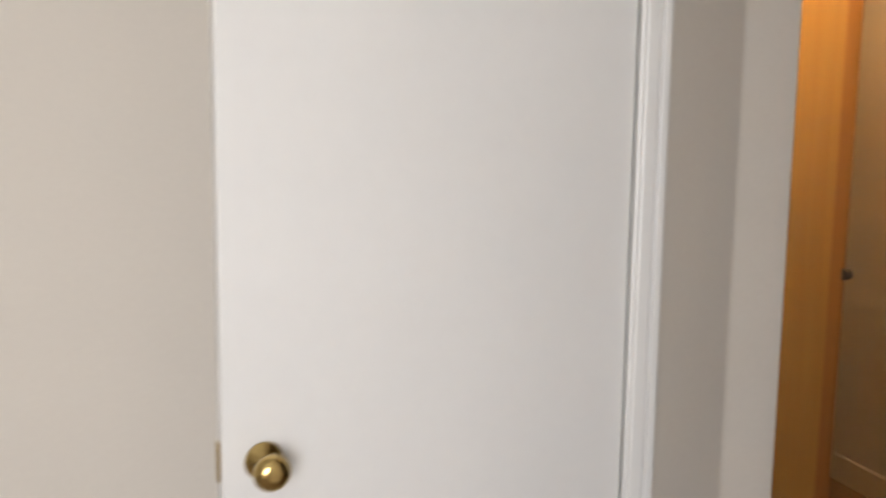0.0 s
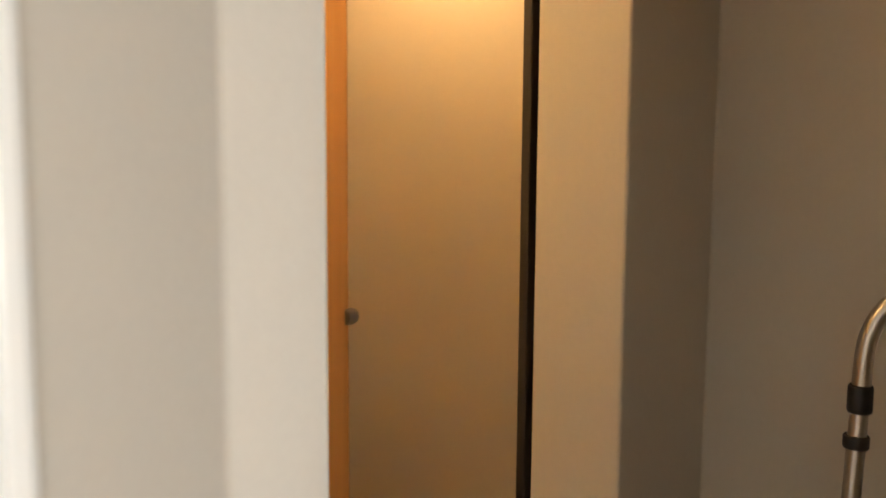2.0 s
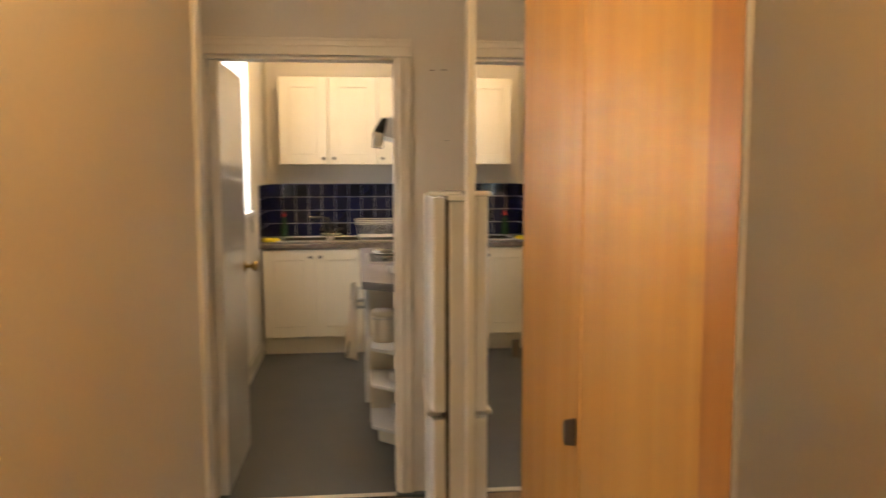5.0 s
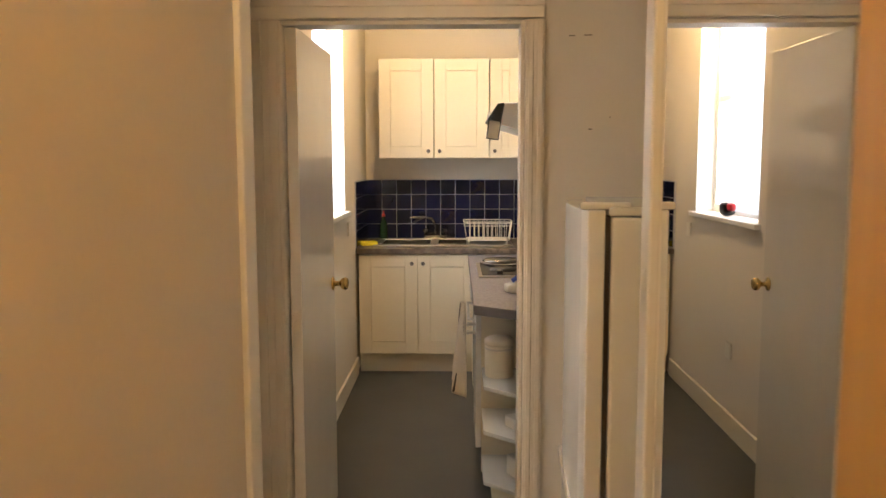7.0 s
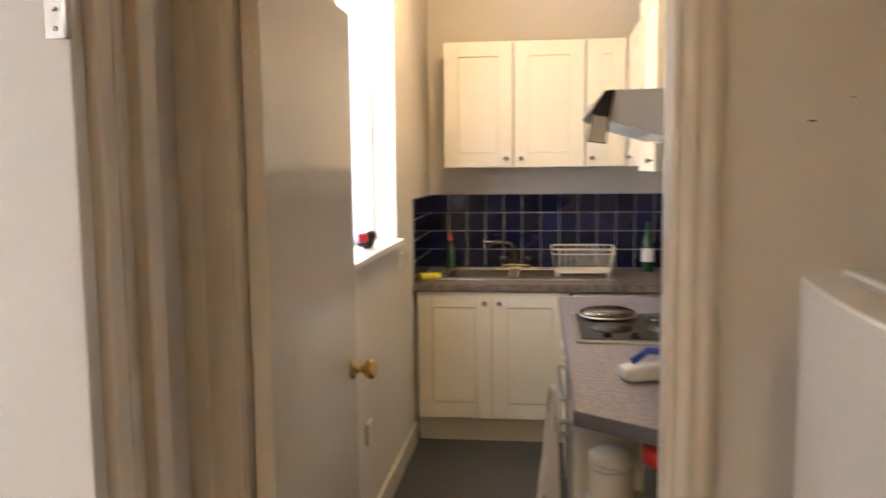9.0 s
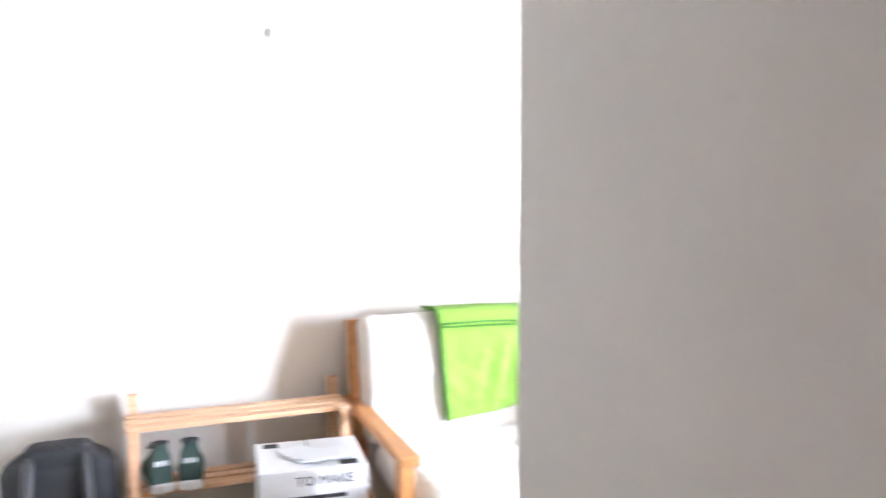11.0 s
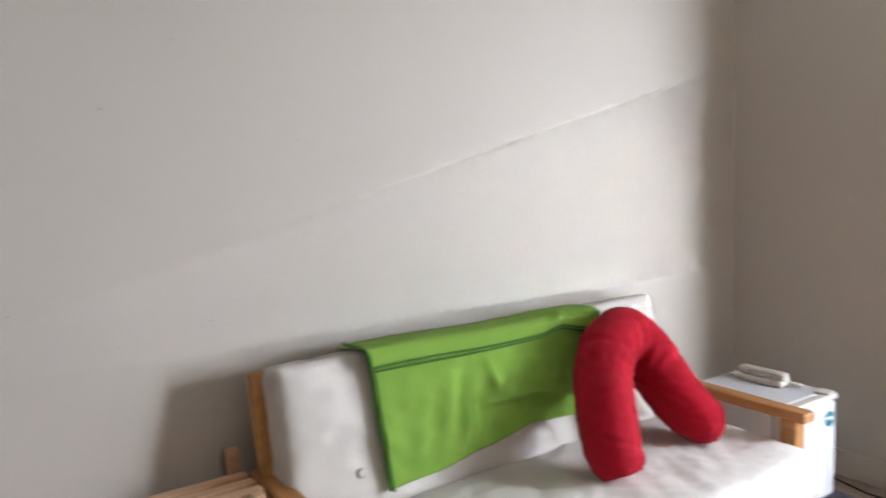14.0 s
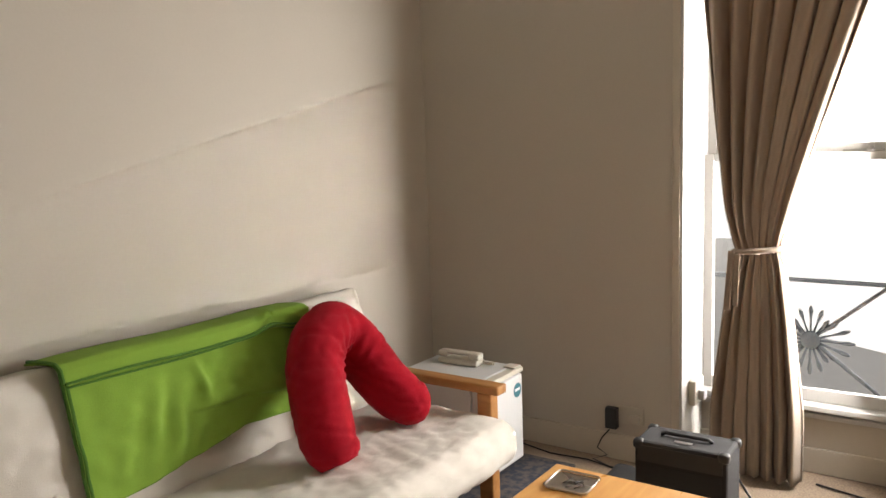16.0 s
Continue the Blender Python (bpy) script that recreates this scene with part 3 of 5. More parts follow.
part("edge_strip", box(0.9545, 1.1312, 0.052, 0.9568, 1.196, 2.44, 0.0008), BEECH_EDGE, ward, "darker beech lipping")
part("door", box(0.957, 1.6590, 0.052, 0.982, 2.205, 2.44, 0.002), BEECH, ward, "beech veneer door")
part("mirror_door", box(0.0, 0.0, 0.052, 0.018, 0.764, 2.44, 0.001), MIRROR, ward, "full-height mirror door, slightly ajar", pose(0.9605, 2.208, 0, 0, 0, 3.3))
# dark strip in the gap between the beech doors, painting its shade
part("seam", box(0.966, 1.6528, 0.052, 0.984, 1.6587, 2.44), DARKGAP, ward)
half_moon(ward, 1.126, 1.107, -1)
half_moon(ward, 1.668, 1.107, 1)
half_moon(ward, 2.222, 1.107, 1)
part("end_panel", box(0.902, 2.986, 0, 1.57, 3.075, 2.45, 0.006), WHITE, ward, "off-white painted end panel")
part("edge_strip", box(0.931, 2.9765, 0.0, 0.984, 2.985, 2.45, 0.002), BEECH, ward)

fr = thing("fridge_freezer", "white upright fridge freezer with rounded doors", "fridge")
fx, fy0, fy1 = 0.787, 3.235, 3.80
part("body", box(fx + 0.075, fy0, 0.03, fx + 0.62, fy1, 1.385, 0.008), ENAMEL, fr)
part("top_cap", box(fx + 0.07, fy0 - 0.003, 1.386, fx + 0.62, fy1 + 0.003, 1.408, 0.006), ENAMEL, fr)


def bowed(z0, z1):
    k = 14
    pts = [(fx + 0.062, fy0), (fx + 0.062, fy1)]
    for i in range(k + 1):
        s = i / k
        pts.append((fx + 0.022 - 0.022 * (1 - (2 * s - 1) ** 2) ** 0.5, fy1 - (fy1 - fy0) * s))
    return prism(pts, z0, z1, 0.004)


part("door", bowed(0.655, 1.40), ENAMEL, fr, "bowed white fridge door")
part("door", bowed(0.06, 0.630), ENAMEL, fr, "bowed white freezer door")
part("door_seal", box(fx + 0.063, fy0 + 0.012, 0.06, fx + 0.074, fy1 - 0.012, 1.385), DARKGAP, fr, "dark door seal")
gr = box(fx - 0.004, fy0 + 0.03, 0.632, fx + 0.05, fy1 - 0.03, 0.653, 0.006)
part("grip", gr, STEEL, fr, "grey grip between the doors")
part("hinge_cover", box(fx + 0.005, fy0 + 0.005, 1.401, fx + 0.12, fy0 + 0.045, 1.418, 0.005), ENAMEL, fr)
for a in (fx + 0.1, fx + 0.55):
    for b2 in (fy0 + 0.05, fy1 - 0.05):
        part("foot", lathe([(0.018, 0.0), (0.018, 0.03)], pose(a, b2, 0), 12), BLACK, fr)

pf = thing("picture_frame", "dark wooden picture frame leaning on the fridge", "picture frame", pose(1.12, 3.48, 1.412, 0, 0, 0) @ pose(0, 0, 0, -12, 0, -28) @ Matrix.Diagonal((0.8, 0.8, 0.72, 1)))
b = bmesh.new()
for a in ((-0.13, 0, 0, -0.1, 0.02, 0.32), (0.1, 0, 0, 0.13, 0.02, 0.32), (-0.1, 0, 0, 0.1, 0.02, 0.03), (-0.1, 0, 0.29, 0.1, 0.02, 0.32)):
    box(*a, 0.003, bm=b)
part("frame", b, FRAMEWOOD, pf)
part("print", box(-0.1, 0.008, 0.03, 0.1, 0.014, 0.29), PICTURE, pf, "dark photo print")

cl = thing("ceiling_light", "round glass ceiling light", "ceiling light", pose(0.62, 1.55, 0))
part("base", lathe([(0.07, H - 0.03), (0.075, H)]), WHITE, cl)
part("shade", lathe([(0.02, H - 0.13), (0.08, H - 0.12), (0.11, H - 0.08), (0.10, H - 0.03)]), EMIT, cl)
kl = thing("ceiling_light", "round glass ceiling light", "ceiling light", pose(0.1, 5.9, 0))
part("base", lathe([(0.07, H - 0.03), (0.075, H)]), WHITE, kl)
part("shade", lathe([(0.02, H - 0.13), (0.08, H - 0.12), (0.11, H - 0.08), (0.10, H - 0.03)]), EMIT, kl)

# vacuum cleaner standing by the hall wall
vc = thing("vacuum_cleaner", "upright vacuum cleaner with bent aluminium tube", "vacuum cleaner", pose(1.17, 0.075, 0))
tb = [(-0.02, 0.02, 0.28), (-0.012, 0.01, 0.7), (0.0, 0.0, 1.13)]
tb += [(0.10 * (1 - math.cos(a)) * 0.55, -0.10 * (1 - math.cos(a)), 1.13 + 0.13 * math.sin(a)) for a in (math.radians(d) for d in range(15, 91, 15))]
tb += [(0.075, -0.15, 1.262), (0.10, -0.22, 1.262)]
part("tube", tube(tb, 0.016, sides=16), ALU, vc)
part("collar", lathe([(0.019, 0), (0.021, 0.004), (0.021, 0.046), (0.019, 0.05)], pose(-0.003, 0.002, 1.03)), BLACK, vc)
part("collar", lathe([(0.02, 0), (0.022, 0.003), (0.022, 0.021), (0.02, 0.024)], pose(-0.005, 0.004, 0.965)), BLACK, vc)
part("body", cushion(-0.11, -0.24, 0.06, 0.15, 0.12, 0.34, 0.04, 8, lumps=0.0), BLACK, vc, "black plastic body")
part("bag", cushion(-0.05, -0.34, 0.24, 0.13, -0.08, 0.86, 0.05, 8, lumps=0.006), NYLON, vc, "black fabric bag")
part("foot", box(-0.15, -0.26, 0.0, 0.16, 0.14, 0.10, 0.02), BLACK, vc)


# ---- kitchen things ----
def cab_knob(parent, x, y, z):
    part("knob", lathe([(0.006, 0), (0.005, 0.012), (0.012, 0.018), (0.014, 0.024), (0.010, 0.030)], pose(x, y, z, 90), 12), PEWTER, parent, "small pewter knob")


def panel_door(parent, x0, x1, z0, z1, y, knob=None):
    """A framed cabinet door with a recessed panel; its face at y looks to -y."""
    w = 0.086
    b = box(x0, y, z0, x0 + w, y + 0.020, z1, 0.002)
    box(x1 - w, y, z0, x1, y + 0.020, z1, 0.002, bm=b)
    box(x0 + w, y, z0, x1 - w, y + 0.020, z0 + w, 0.002, bm=b)
    box(x0 + w, y, z1 - w, x1 - w, y + 0.020, z1, 0.002, bm=b)
    box(x0 + w - 0.003, y + 0.012, z0 + w - 0.003, x1 - w + 0.003, y + 0.0195, z1 - w + 0.003, bm=b)
    pb = box(x0 + w + 0.004, y + 0.005, z0 + w + 0.004, x1 - w - 0.004, y + 0.017, z1 - w - 0.004, 0.002)
    d = part("door", b, CABINET, parent)
    part("panel", pb, CABINET, d)
    if knob:
        cab_knob(d, knob[0], y - 0.0005, knob[1])


bc = thing("sink_cabinet", "cream two-door kitchen base cabinet under the sink", "cabinet", KIT)
part("body", box(-0.53, 2.892, 0.14, 0.315, 3.59, 0.865, 0.002), CABINET, bc)
part("plinth", box(-0.53, 2.93, 0.0, 0.315, 2.95, 0.139), CABINET, bc)
panel_door(bc, -0.527, -0.111, 0.145, 0.862, 2.872, (-0.15, 0.80))
panel_door(bc, -0.107, 0.309, 0.145, 0.862, 2.872, (-0.07, 0.80))
wm = thing("dishwasher", "white under-counter kitchen appliance", "appliance", KIT)
part("body", box(0.33, 2.90, 0.02, 0.93, 3.55, 0.855, 0.004), ENAMEL, wm)
part("control_panel", box(0.332, 2.885, 0.74, 0.928, 2.899, 0.853, 0.003), ENAMEL, wm)
part("kickplate", box(0.34, 2.915, 0.0, 0.92, 2.95, 0.019), BLACK, wm)
ct = box(-0.548, 2.855, 0.868, 1.398, 3.14, 0.908, 0.004)
box(-0.548, 3.50, 0.868, 1.398, 3.598, 0.908, 0.002, bm=ct)
box(-0.548, 3.14, 0.868, -0.42, 3.50, 0.908, 0.002, bm=ct)
box(0.55, 3.14, 0.868, 1.398, 3.50, 0.908, 0.002, bm=ct)
tagged(part("worktop", ct, SINKTOP, None, "", KIT), "brown grey laminate worktop with sink cut-out", "worktop")

sk = thing("kitchen_sink", "stainless steel sink with two bowls", "sink", KIT)
rim = box(-0.44, 3.02, 0.9085, 0.58, 3.10, 0.916, 0.003)
for a in ((-0.44, 3.46, 0.58, 3.53), (-0.44, 3.10, -0.39, 3.46), (-0.03, 3.10, 0.03, 3.46), (0.24, 3.10, 0.58, 3.46)):
    box(a[0], a[1], 0.9085, a[2], a[3], 0.916, 0.003, bm=rim)
part("rim", rim, STEEL, sk)
for x0, x1, z in ((-0.39, -0.03, 0.75), (0.03, 0.24, 0.80)):
    b = box(x0, 3.10, z, x1, 3.46, z + 0.003)
    for a in ((x0, 3.10, x0 + 0.003, 3.46), (x1 - 0.003, 3.10, x1, 3.46), (x0, 3.10, x1, 3.103), (x0, 3.457, x1, 3.46)):
        box(a[0], a[1], z, a[2], a[3], 0.912, bm=b)
    part("bowl", b, DARKSTEEL, sk)
# darker steel here paints in the reflection of the navy tiles
tp = thing("mixer_tap", "steel mixer tap with long level spout, dark tile reflection put into its colour", "tap", KIT @ pose(0.0, 3.49, 0.9165))
part("spout", tube([(0, 0, 0), (0, 0, 0.09), (-0.01, 0, 0.13), (-0.03, -0.01, 0.16), (-0.08, -0.03, 0.17), (-0.19, -0.06, 0.172), (-0.2, -0.062, 0.16)], 0.011), DARKSTEEL, tp)
part("base", box(-0.09, -0.02, 0.0, 0.09, 0.02, 0.03, 0.008), DARKSTEEL, tp)
for sx in (-0.075, 0.075):
    part("lever", lathe([(0.012, 0.03), (0.012, 0.05), (0.024, 0.055), (0.026, 0.075), (0.015, 0.082)], pose(sx, 0, 0), 10), DARKSTEEL, tp)

dr = thing("dish_rack", "white wire dish rack", "dish rack", KIT @ pose(0.40, 3.24, 0.916))
hw, hd = 0.168, 0.12


def loop(z, grow, r=0.004):
    pts = []
    for cx, cy, a0 in ((1, 1, 0), (-1, 1, 90), (-1, -1, 180), (1, -1, 270)):
        for d in (0, 30, 60, 90):
            a = math.radians(a0 + d)
            pts.append((cx * (hw + grow - 0.03) + 0.03 * math.cos(a), cy * (hd + grow - 0.03) + 0.03 * math.sin(a), z))
    return tube(pts, r, closed=True, sides=6)


part("rim", loop(0.16, 0.012), OFFWHITE, dr)
part("rim", loop(0.13, 0.008, 0.003), OFFWHITE, dr)
part("base_ring", loop(0.025, -0.01), OFFWHITE, dr)
wr = bmesh.new()
for i in range(9):
    x = -hw + 0.035 + i * (2 * hw - 0.07) / 8
    tube([(x, -hd - 0.01, 0.16), (x, -hd + 0.01, 0.025), (x, hd - 0.01, 0.025), (x, hd + 0.01, 0.16)], 0.0025, bm=wr, sides=5)
for i in range(5):
    y = -hd + 0.04 + i * (2 * hd - 0.08) / 4
    tube([(-hw - 0.01, y, 0.16), (-hw + 0.01, y, 0.025), (hw - 0.01, y, 0.025), (hw + 0.01, y, 0.16)], 0.0025, bm=wr, sides=5)
part("wires", wr, OFFWHITE, dr)
part("tray", box(-hw + 0.02, -hd + 0.02, 0.018, hw - 0.02, hd - 0.02, 0.024, 0.002), OFFWHITE, dr)
for sx in (-0.14, 0.14):
    part("foot", box(sx - 0.006, -hd + 0.01, 0.0, sx + 0.006, hd - 0.01, 0.018, 0.003), OFFWHITE, dr)

bt = thing("dish_soap_bottle", "green washing-up liquid bottle", "bottle", KIT @ pose(-0.41, 3.53, 0.9085))
part("body", lathe([(0.03, 0), (0.034, 0.01), (0.032, 0.10), (0.025, 0.14), (0.012, 0.165), (0.012, 0.18)]), DARKGREEN, bt)
part("cap", lathe([(0.014, 0.18), (0.014, 0.20), (0.006, 0.205), (0.006, 0.225)]), REDPLASTIC, bt)
sp = solid("sponge", box(-0.06, -0.035, 0, 0.06, 0.035, 0.032, 0.008), YELLOW, "yellow dish sponge on the worktop", "sponge", "thing", KIT @ pose(-0.475, 3.06, 0.909, 0, 0, 20))
wb = thing("wine_bottle", "dark glass bottle with white label", "bottle", KIT @ pose(0.80, 3.45, 0.9085))
part("body", lathe([(0.034, 0), (0.037, 0.006), (0.037, 0.17), (0.030, 0.20), (0.014, 0.235), (0.013, 0.29), (0.015, 0.295), (0.015, 0.305)]), DARKGREEN, wb)
part("label", lathe([(0.0374, 0.06), (0.0376, 0.062), (0.0376, 0.14), (0.0374, 0.142)]), PAPER, wb, "white paper label")

# wall cabinets
for i, (x0, x1, y, ks) in enumerate(((-0.415, -0.005, 3.27, ("r",)), (0.0, 0.41, 3.27, ("l",)))):
    wc = thing("wall_cabinet", "cream framed wall cabinet", "cabinet", KIT, "wall cabinets")
    part("body", box(x0, y + 0.02, 1.545, x1, 3.598, 2.275, 0.002), CABINET, wc)
    panel_door(wc, x0 + 0.002, x1 - 0.002, 1.545, 2.275, y, (x1 - 0.04 if ks == ("r",) else x0 + 0.04, 1.595))
wc = thing("wall_cabinet", "narrow cream framed wall cabinet in the corner", "cabinet", KIT, "wall cabinets")
part("body", box(0.415, 3.29, 1.545, 0.645, 3.598, 2.275, 0.002), CABINET, wc)
panel_door(wc, 0.417, 0.643, 1.545, 2.275, 3.27, (0.452, 1.595))


def side_cabinet(v0, v1, z0, z1, label, knob_v):
    """A wall cabinet on the right-hand wall; its framed door looks to -x."""
    c = thing("wall_cabinet", label, "cabinet", KIT, "wall cabinets")
    part("body", box(0.672, v0, z0, 1.398, v1, z1, 0.002), CABINET, c)
    w = 0.086
    b = box(0.650, v0 + 0.002, z0, 0.671, v0 + w, z1, 0.002)
    box(0.650, v1 - w, z0, 0.671, v1 - 0.002, z1, 0.002, bm=b)
    box(0.650, v0 + w, z0, 0.671, v1 - w, z0 + w, 0.002, bm=b)
    box(0.650, v0 + w, z1 - w, 0.671, v1 - w, z1, 0.002, bm=b)
    box(0.660, v0 + w - 0.004, z0 + w - 0.004, 0.668, v1 - w + 0.004, z1 - w + 0.004, bm=b)
    d = part("door", b, CABINET, c)
    part("knob", lathe([(0.006, 0), (0.005, 0.012), (0.012, 0.018), (0.014, 0.024), (0.010, 0.030)], pose(0.6495, knob_v, z0 + 0.05, 0, -90, 0), 12), PEWTER, d, "small pewter knob")


side_cabinet(2.72, 3.262, 1.545, 2.275, "cream framed wall cabinet over the worktop", 3.02)
side_cabinet(2.115, 2.715, 1.52, 2.36, "taller cream wall cabinet over the worktop", 2.20)

hd2 = thing("cooker_hood", "slim white cooker hood with black end and hanging flap", "cooker hood", KIT)


def extrude_v(outline, v0, v1):
    b = bmesh.new()
    lo = [b.verts.new((x, v0, z)) for x, z in outline]
    hi = [b.verts.new((x, v1, z)) for x, z in outline]
    k = len(outline)
    b.faces.new(lo)
    b.faces.new(hi[::-1])
    for i in range(k):
        b.faces.new((lo[i], hi[i], hi[(i + 1) % k], lo[(i + 1) % k]))
    bmesh.ops.recalc_face_normals(b, faces=b.faces)
    bmesh.ops.bevel(b, geom=list(b.edges), offset=0.003, segments=2, affect="EDGES", profile=0.5)
    return b


part("body", extrude_v([(0.402, 1.708), (0.60, 1.650), (1.398, 1.650), (1.398, 1.822), (0.424, 1.822)], 1.5, 2.1), ENAMEL, hd2)
part("front", extrude_v([(0.338, 1.745), (0.398, 1.706), (0.421, 1.822), (0.386, 1.818)], 1.498, 2.1), BLACK, hd2, "black slanted front")
gl = box(0.63, 1.51, 1.642, 1.35, 2.09, 1.6495)
part("filter_grille", gl, STEEL, hd2)
part("flap", box(0.006, 0.001, -0.096, 0.062, 0.005, -0.004, 0.001), OFFWHITE, hd2, "hanging pale card in a dark clip", pose(0.338, 1.492, 1.735, 0, 8, 0))
fb = box(0.0, 0.0, -0.10, 0.006, 0.006, 0.012, 0.001)
box(0.062, 0.0, -0.10, 0.067, 0.006, 0.0, 0.001, bm=fb)
box(0.006, 0.0, -0.101, 0.062, 0.006, -0.096, 0.001, bm=fb)
part("clip", fb, BLACK, hd2, "black wire clip", pose(0.338, 1.492, 1.735, 0, 8, 0))
for vv in (1.62, 1.76, 1.90):
    part("switch", box(0.362, vv, 1.752, 0.372, vv + 0.05, 1.772, 0.002), OFFWHITE, hd2, "pale rocker switch", pose(-0.018, 0, 0.012))

# right-hand run of worktop
WT = [(0.247, 0.60), (0.50, 0.42), (1.398, 0.42), (1.398, 2.46), (0.247, 2.46)]
wt = thing("worktop", "mottled grey laminate worktop with clipped corner", "worktop", KIT)
part("top", prism(WT, 0.880, 0.908, 0.002), LAMINATE, wt)
part("edge_band", prism([(0.244, 0.598), (0.499, 0.417), (1.398, 0.417), (1.398, 2.458), (0.244, 2.458)], 0.866, 0.9065, 0.001), DARKLAM, wt, "dark grey edge band")
ov = thing("oven_unit", "cream base unit with built-in oven", "oven", KIT)
part("body", box(0.29, 1.42, 0.02, 0.86, 2.44, 0.866, 0.003), CABINET, ov)
part("oven_door", box(0.268, 1.45, 0.20, 0.289, 2.05, 0.70, 0.004), BLACK, ov, "black glass oven door")
part("control_panel", box(0.270, 1.45, 0.71, 0.289, 2.05, 0.85, 0.003), STEEL, ov)
part("door", box(0.270, 2.06, 0.14, 0.289, 2.43, 0.862, 0.003), CABINET, ov)
part("handle", tube([(0.27, 1.50, 0.67), (0.235, 1.50, 0.67), (0.235, 2.0, 0.67), (0.27, 2.0, 0.67)], 0.008), STEEL, ov)
for y in (1.55, 1.68, 1.82, 1.95):
    part("knob", lathe([(0.016, 0), (0.014, 0.02), (0.01, 0.024)], pose(0.2695, y, 0.78, 0, -90, 0), 12), STEEL, ov)
part("side_door", box(0.262, 0.99, 0.14, 0.289, 1.415, 0.862, 0.003), ENAMEL, ov, "white unit door with chrome towel pegs")
for z in (0.74, 0.70):
    part("peg", lathe([(0.009, 0), (0.007, 0.03), (0.012, 0.034), (0.010, 0.042)], pose(0.261, 1.02, z, 0, -90, 0), 10), STEEL, ov)
cu = thing("corner_shelf_unit", "cream open end unit with clipped white shelves", "shelf unit", KIT)
part("back_panel", box(0.29, 0.985, 0.02, 0.86, 1.0, 0.866, 0.002), CABINET, cu)
part("side_panel", box(0.845, 0.45, 0.02, 0.86, 0.984, 0.866, 0.002), CABINET, cu)
for z in (0.09, 0.32, 0.52):
    part("shelf", prism([(0.29, 0.984), (0.29, 0.66), (0.51, 0.46), (0.844, 0.46), (0.844, 0.984)], z, z + 0.018, 0.002), ENAMEL, cu)
part("plinth", prism([(0.33, 0.97), (0.33, 0.72), (0.53, 0.52), (0.84, 0.52), (0.84, 0.97)], 0.0, 0.089, 0.002), CABINET, cu)
hb = thing("hob", "steel hob with sealed electric plates", "hob", KIT)
part("tray", box(0.285, 1.40, 0.9085, 0.80, 1.98, 0.918, 0.004), STEEL, hb)
part("well", box(0.305, 1.43, 0.9182, 0.785, 1.96, 0.9205, 0.002), BLACK, hb)
for x, y, r in ((0.43, 1.62, 0.072), (0.66, 1.62, 0.09), (0.43, 1.83, 0.09), (0.66, 1.83, 0.072)):
    part("plate", lathe([(r + 0.006, 0), (r + 0.006, 0.004), (r, 0.006), (r, 0.012), (0.01, 0.011)], pose(x, y, 0.921), 24), BLACK, hb, "black cast plate")
for i in range(4):
    part("knob", lathe([(0.017, 0), (0.016, 0.018), (0.012, 0.021)], pose(0.40 + i * 0.1, 1.47, 0.9205), 12), BLACK, hb)
pn = thing("hob_cover", "shallow domed steel cover on a hob plate", "hob cover", KIT @ pose(0.43, 1.83, 0.934))
part("dome", lathe([(0.105, 0), (0.112, 0.003), (0.110, 0.018), (0.095, 0.026), (0.05, 0.030), (0.004, 0.031)], sides=32), DARKSTEEL, pn)
part("rim_ring", lathe([(0.108, 0.0005), (0.116, 0.002), (0.116, 0.006), (0.1115, 0.008)], sides=32), STEEL, pn)
tw = thing("tea_towel", "cream tea towel with dark stripes hanging on the oven", "towel", KIT)


def towel(u, v):
    y = 1.10 + (u - 0.5) * (0.07 + 0.15 * min(1.0, v * 1.8)) + 0.012 * math.sin(v * 5)
    return Vector((0.205 - 0.02 * v + (0.010 + 0.026 * v) * math.sin(u * 13 + v * 2), y - v * 0.03, 0.83 - v * 0.36 - 0.07 * (1 - u) * v))


part("cloth", sheet(towel, 22, 26, 0.004), TOWEL, tw)
for k in (0.15, 0.38, 0.62, 0.86):
    part("stripe", sheet(lambda u, v, k=k: towel(k + (u - 0.5) * 0.03, v * 0.98) + Vector((-0.0055, 0, 0)), 2, 24, 0.001), STRIPE, tw)
can = thing("canister", "cream enamel canister with lid", "canister", KIT @ pose(0.365, 0.835, 0.5385) @ Matrix.Diagonal((0.86, 0.86, 0.88, 1)))
part("body", lathe([(0.07, 0), (0.075, 0.006), (0.075, 0.16), (0.072, 0.165)]), OFFWHITE, can)
part("lid", lathe([(0.074, 0.166), (0.077, 0.17), (0.077, 0.195), (0.06, 0.205), (0.01, 0.208)]), OFFWHITE, can)
part("band", lathe([(0.0755, 0.145), (0.077, 0.147), (0.077, 0.152), (0.0755, 0.154)]), STEEL, can)
jar = thing("storage_jar", "dark jar with red lid on the shelf", "jar", KIT @ pose(0.505, 0.72, 0.5385))
part("body", lathe([(0.06, 0), (0.066, 0.006), (0.066, 0.18), (0.058, 0.19)]), PICTURE, jar)
part("lid", lathe([(0.064, 0.191), (0.070, 0.195), (0.070, 0.235), (0.064, 0.24)]), REDPLASTIC, jar)
for z, x, y, dz in ((0.3385, 0.46, 0.72, 0.05), (0.3385, 0.62, 0.62, 0.03), (0.1085, 0.47, 0.74, 0.09), (0.1085, 0.64, 0.66, 0.12)):
    solid("food_packet", box(-0.06, -0.045, 0, 0.06, 0.045, dz, 0.006), PAPER, "white food packet on the corner shelf", "packet", "thing", KIT @ pose(x, y, z, 0, 0, 25), "food packets")
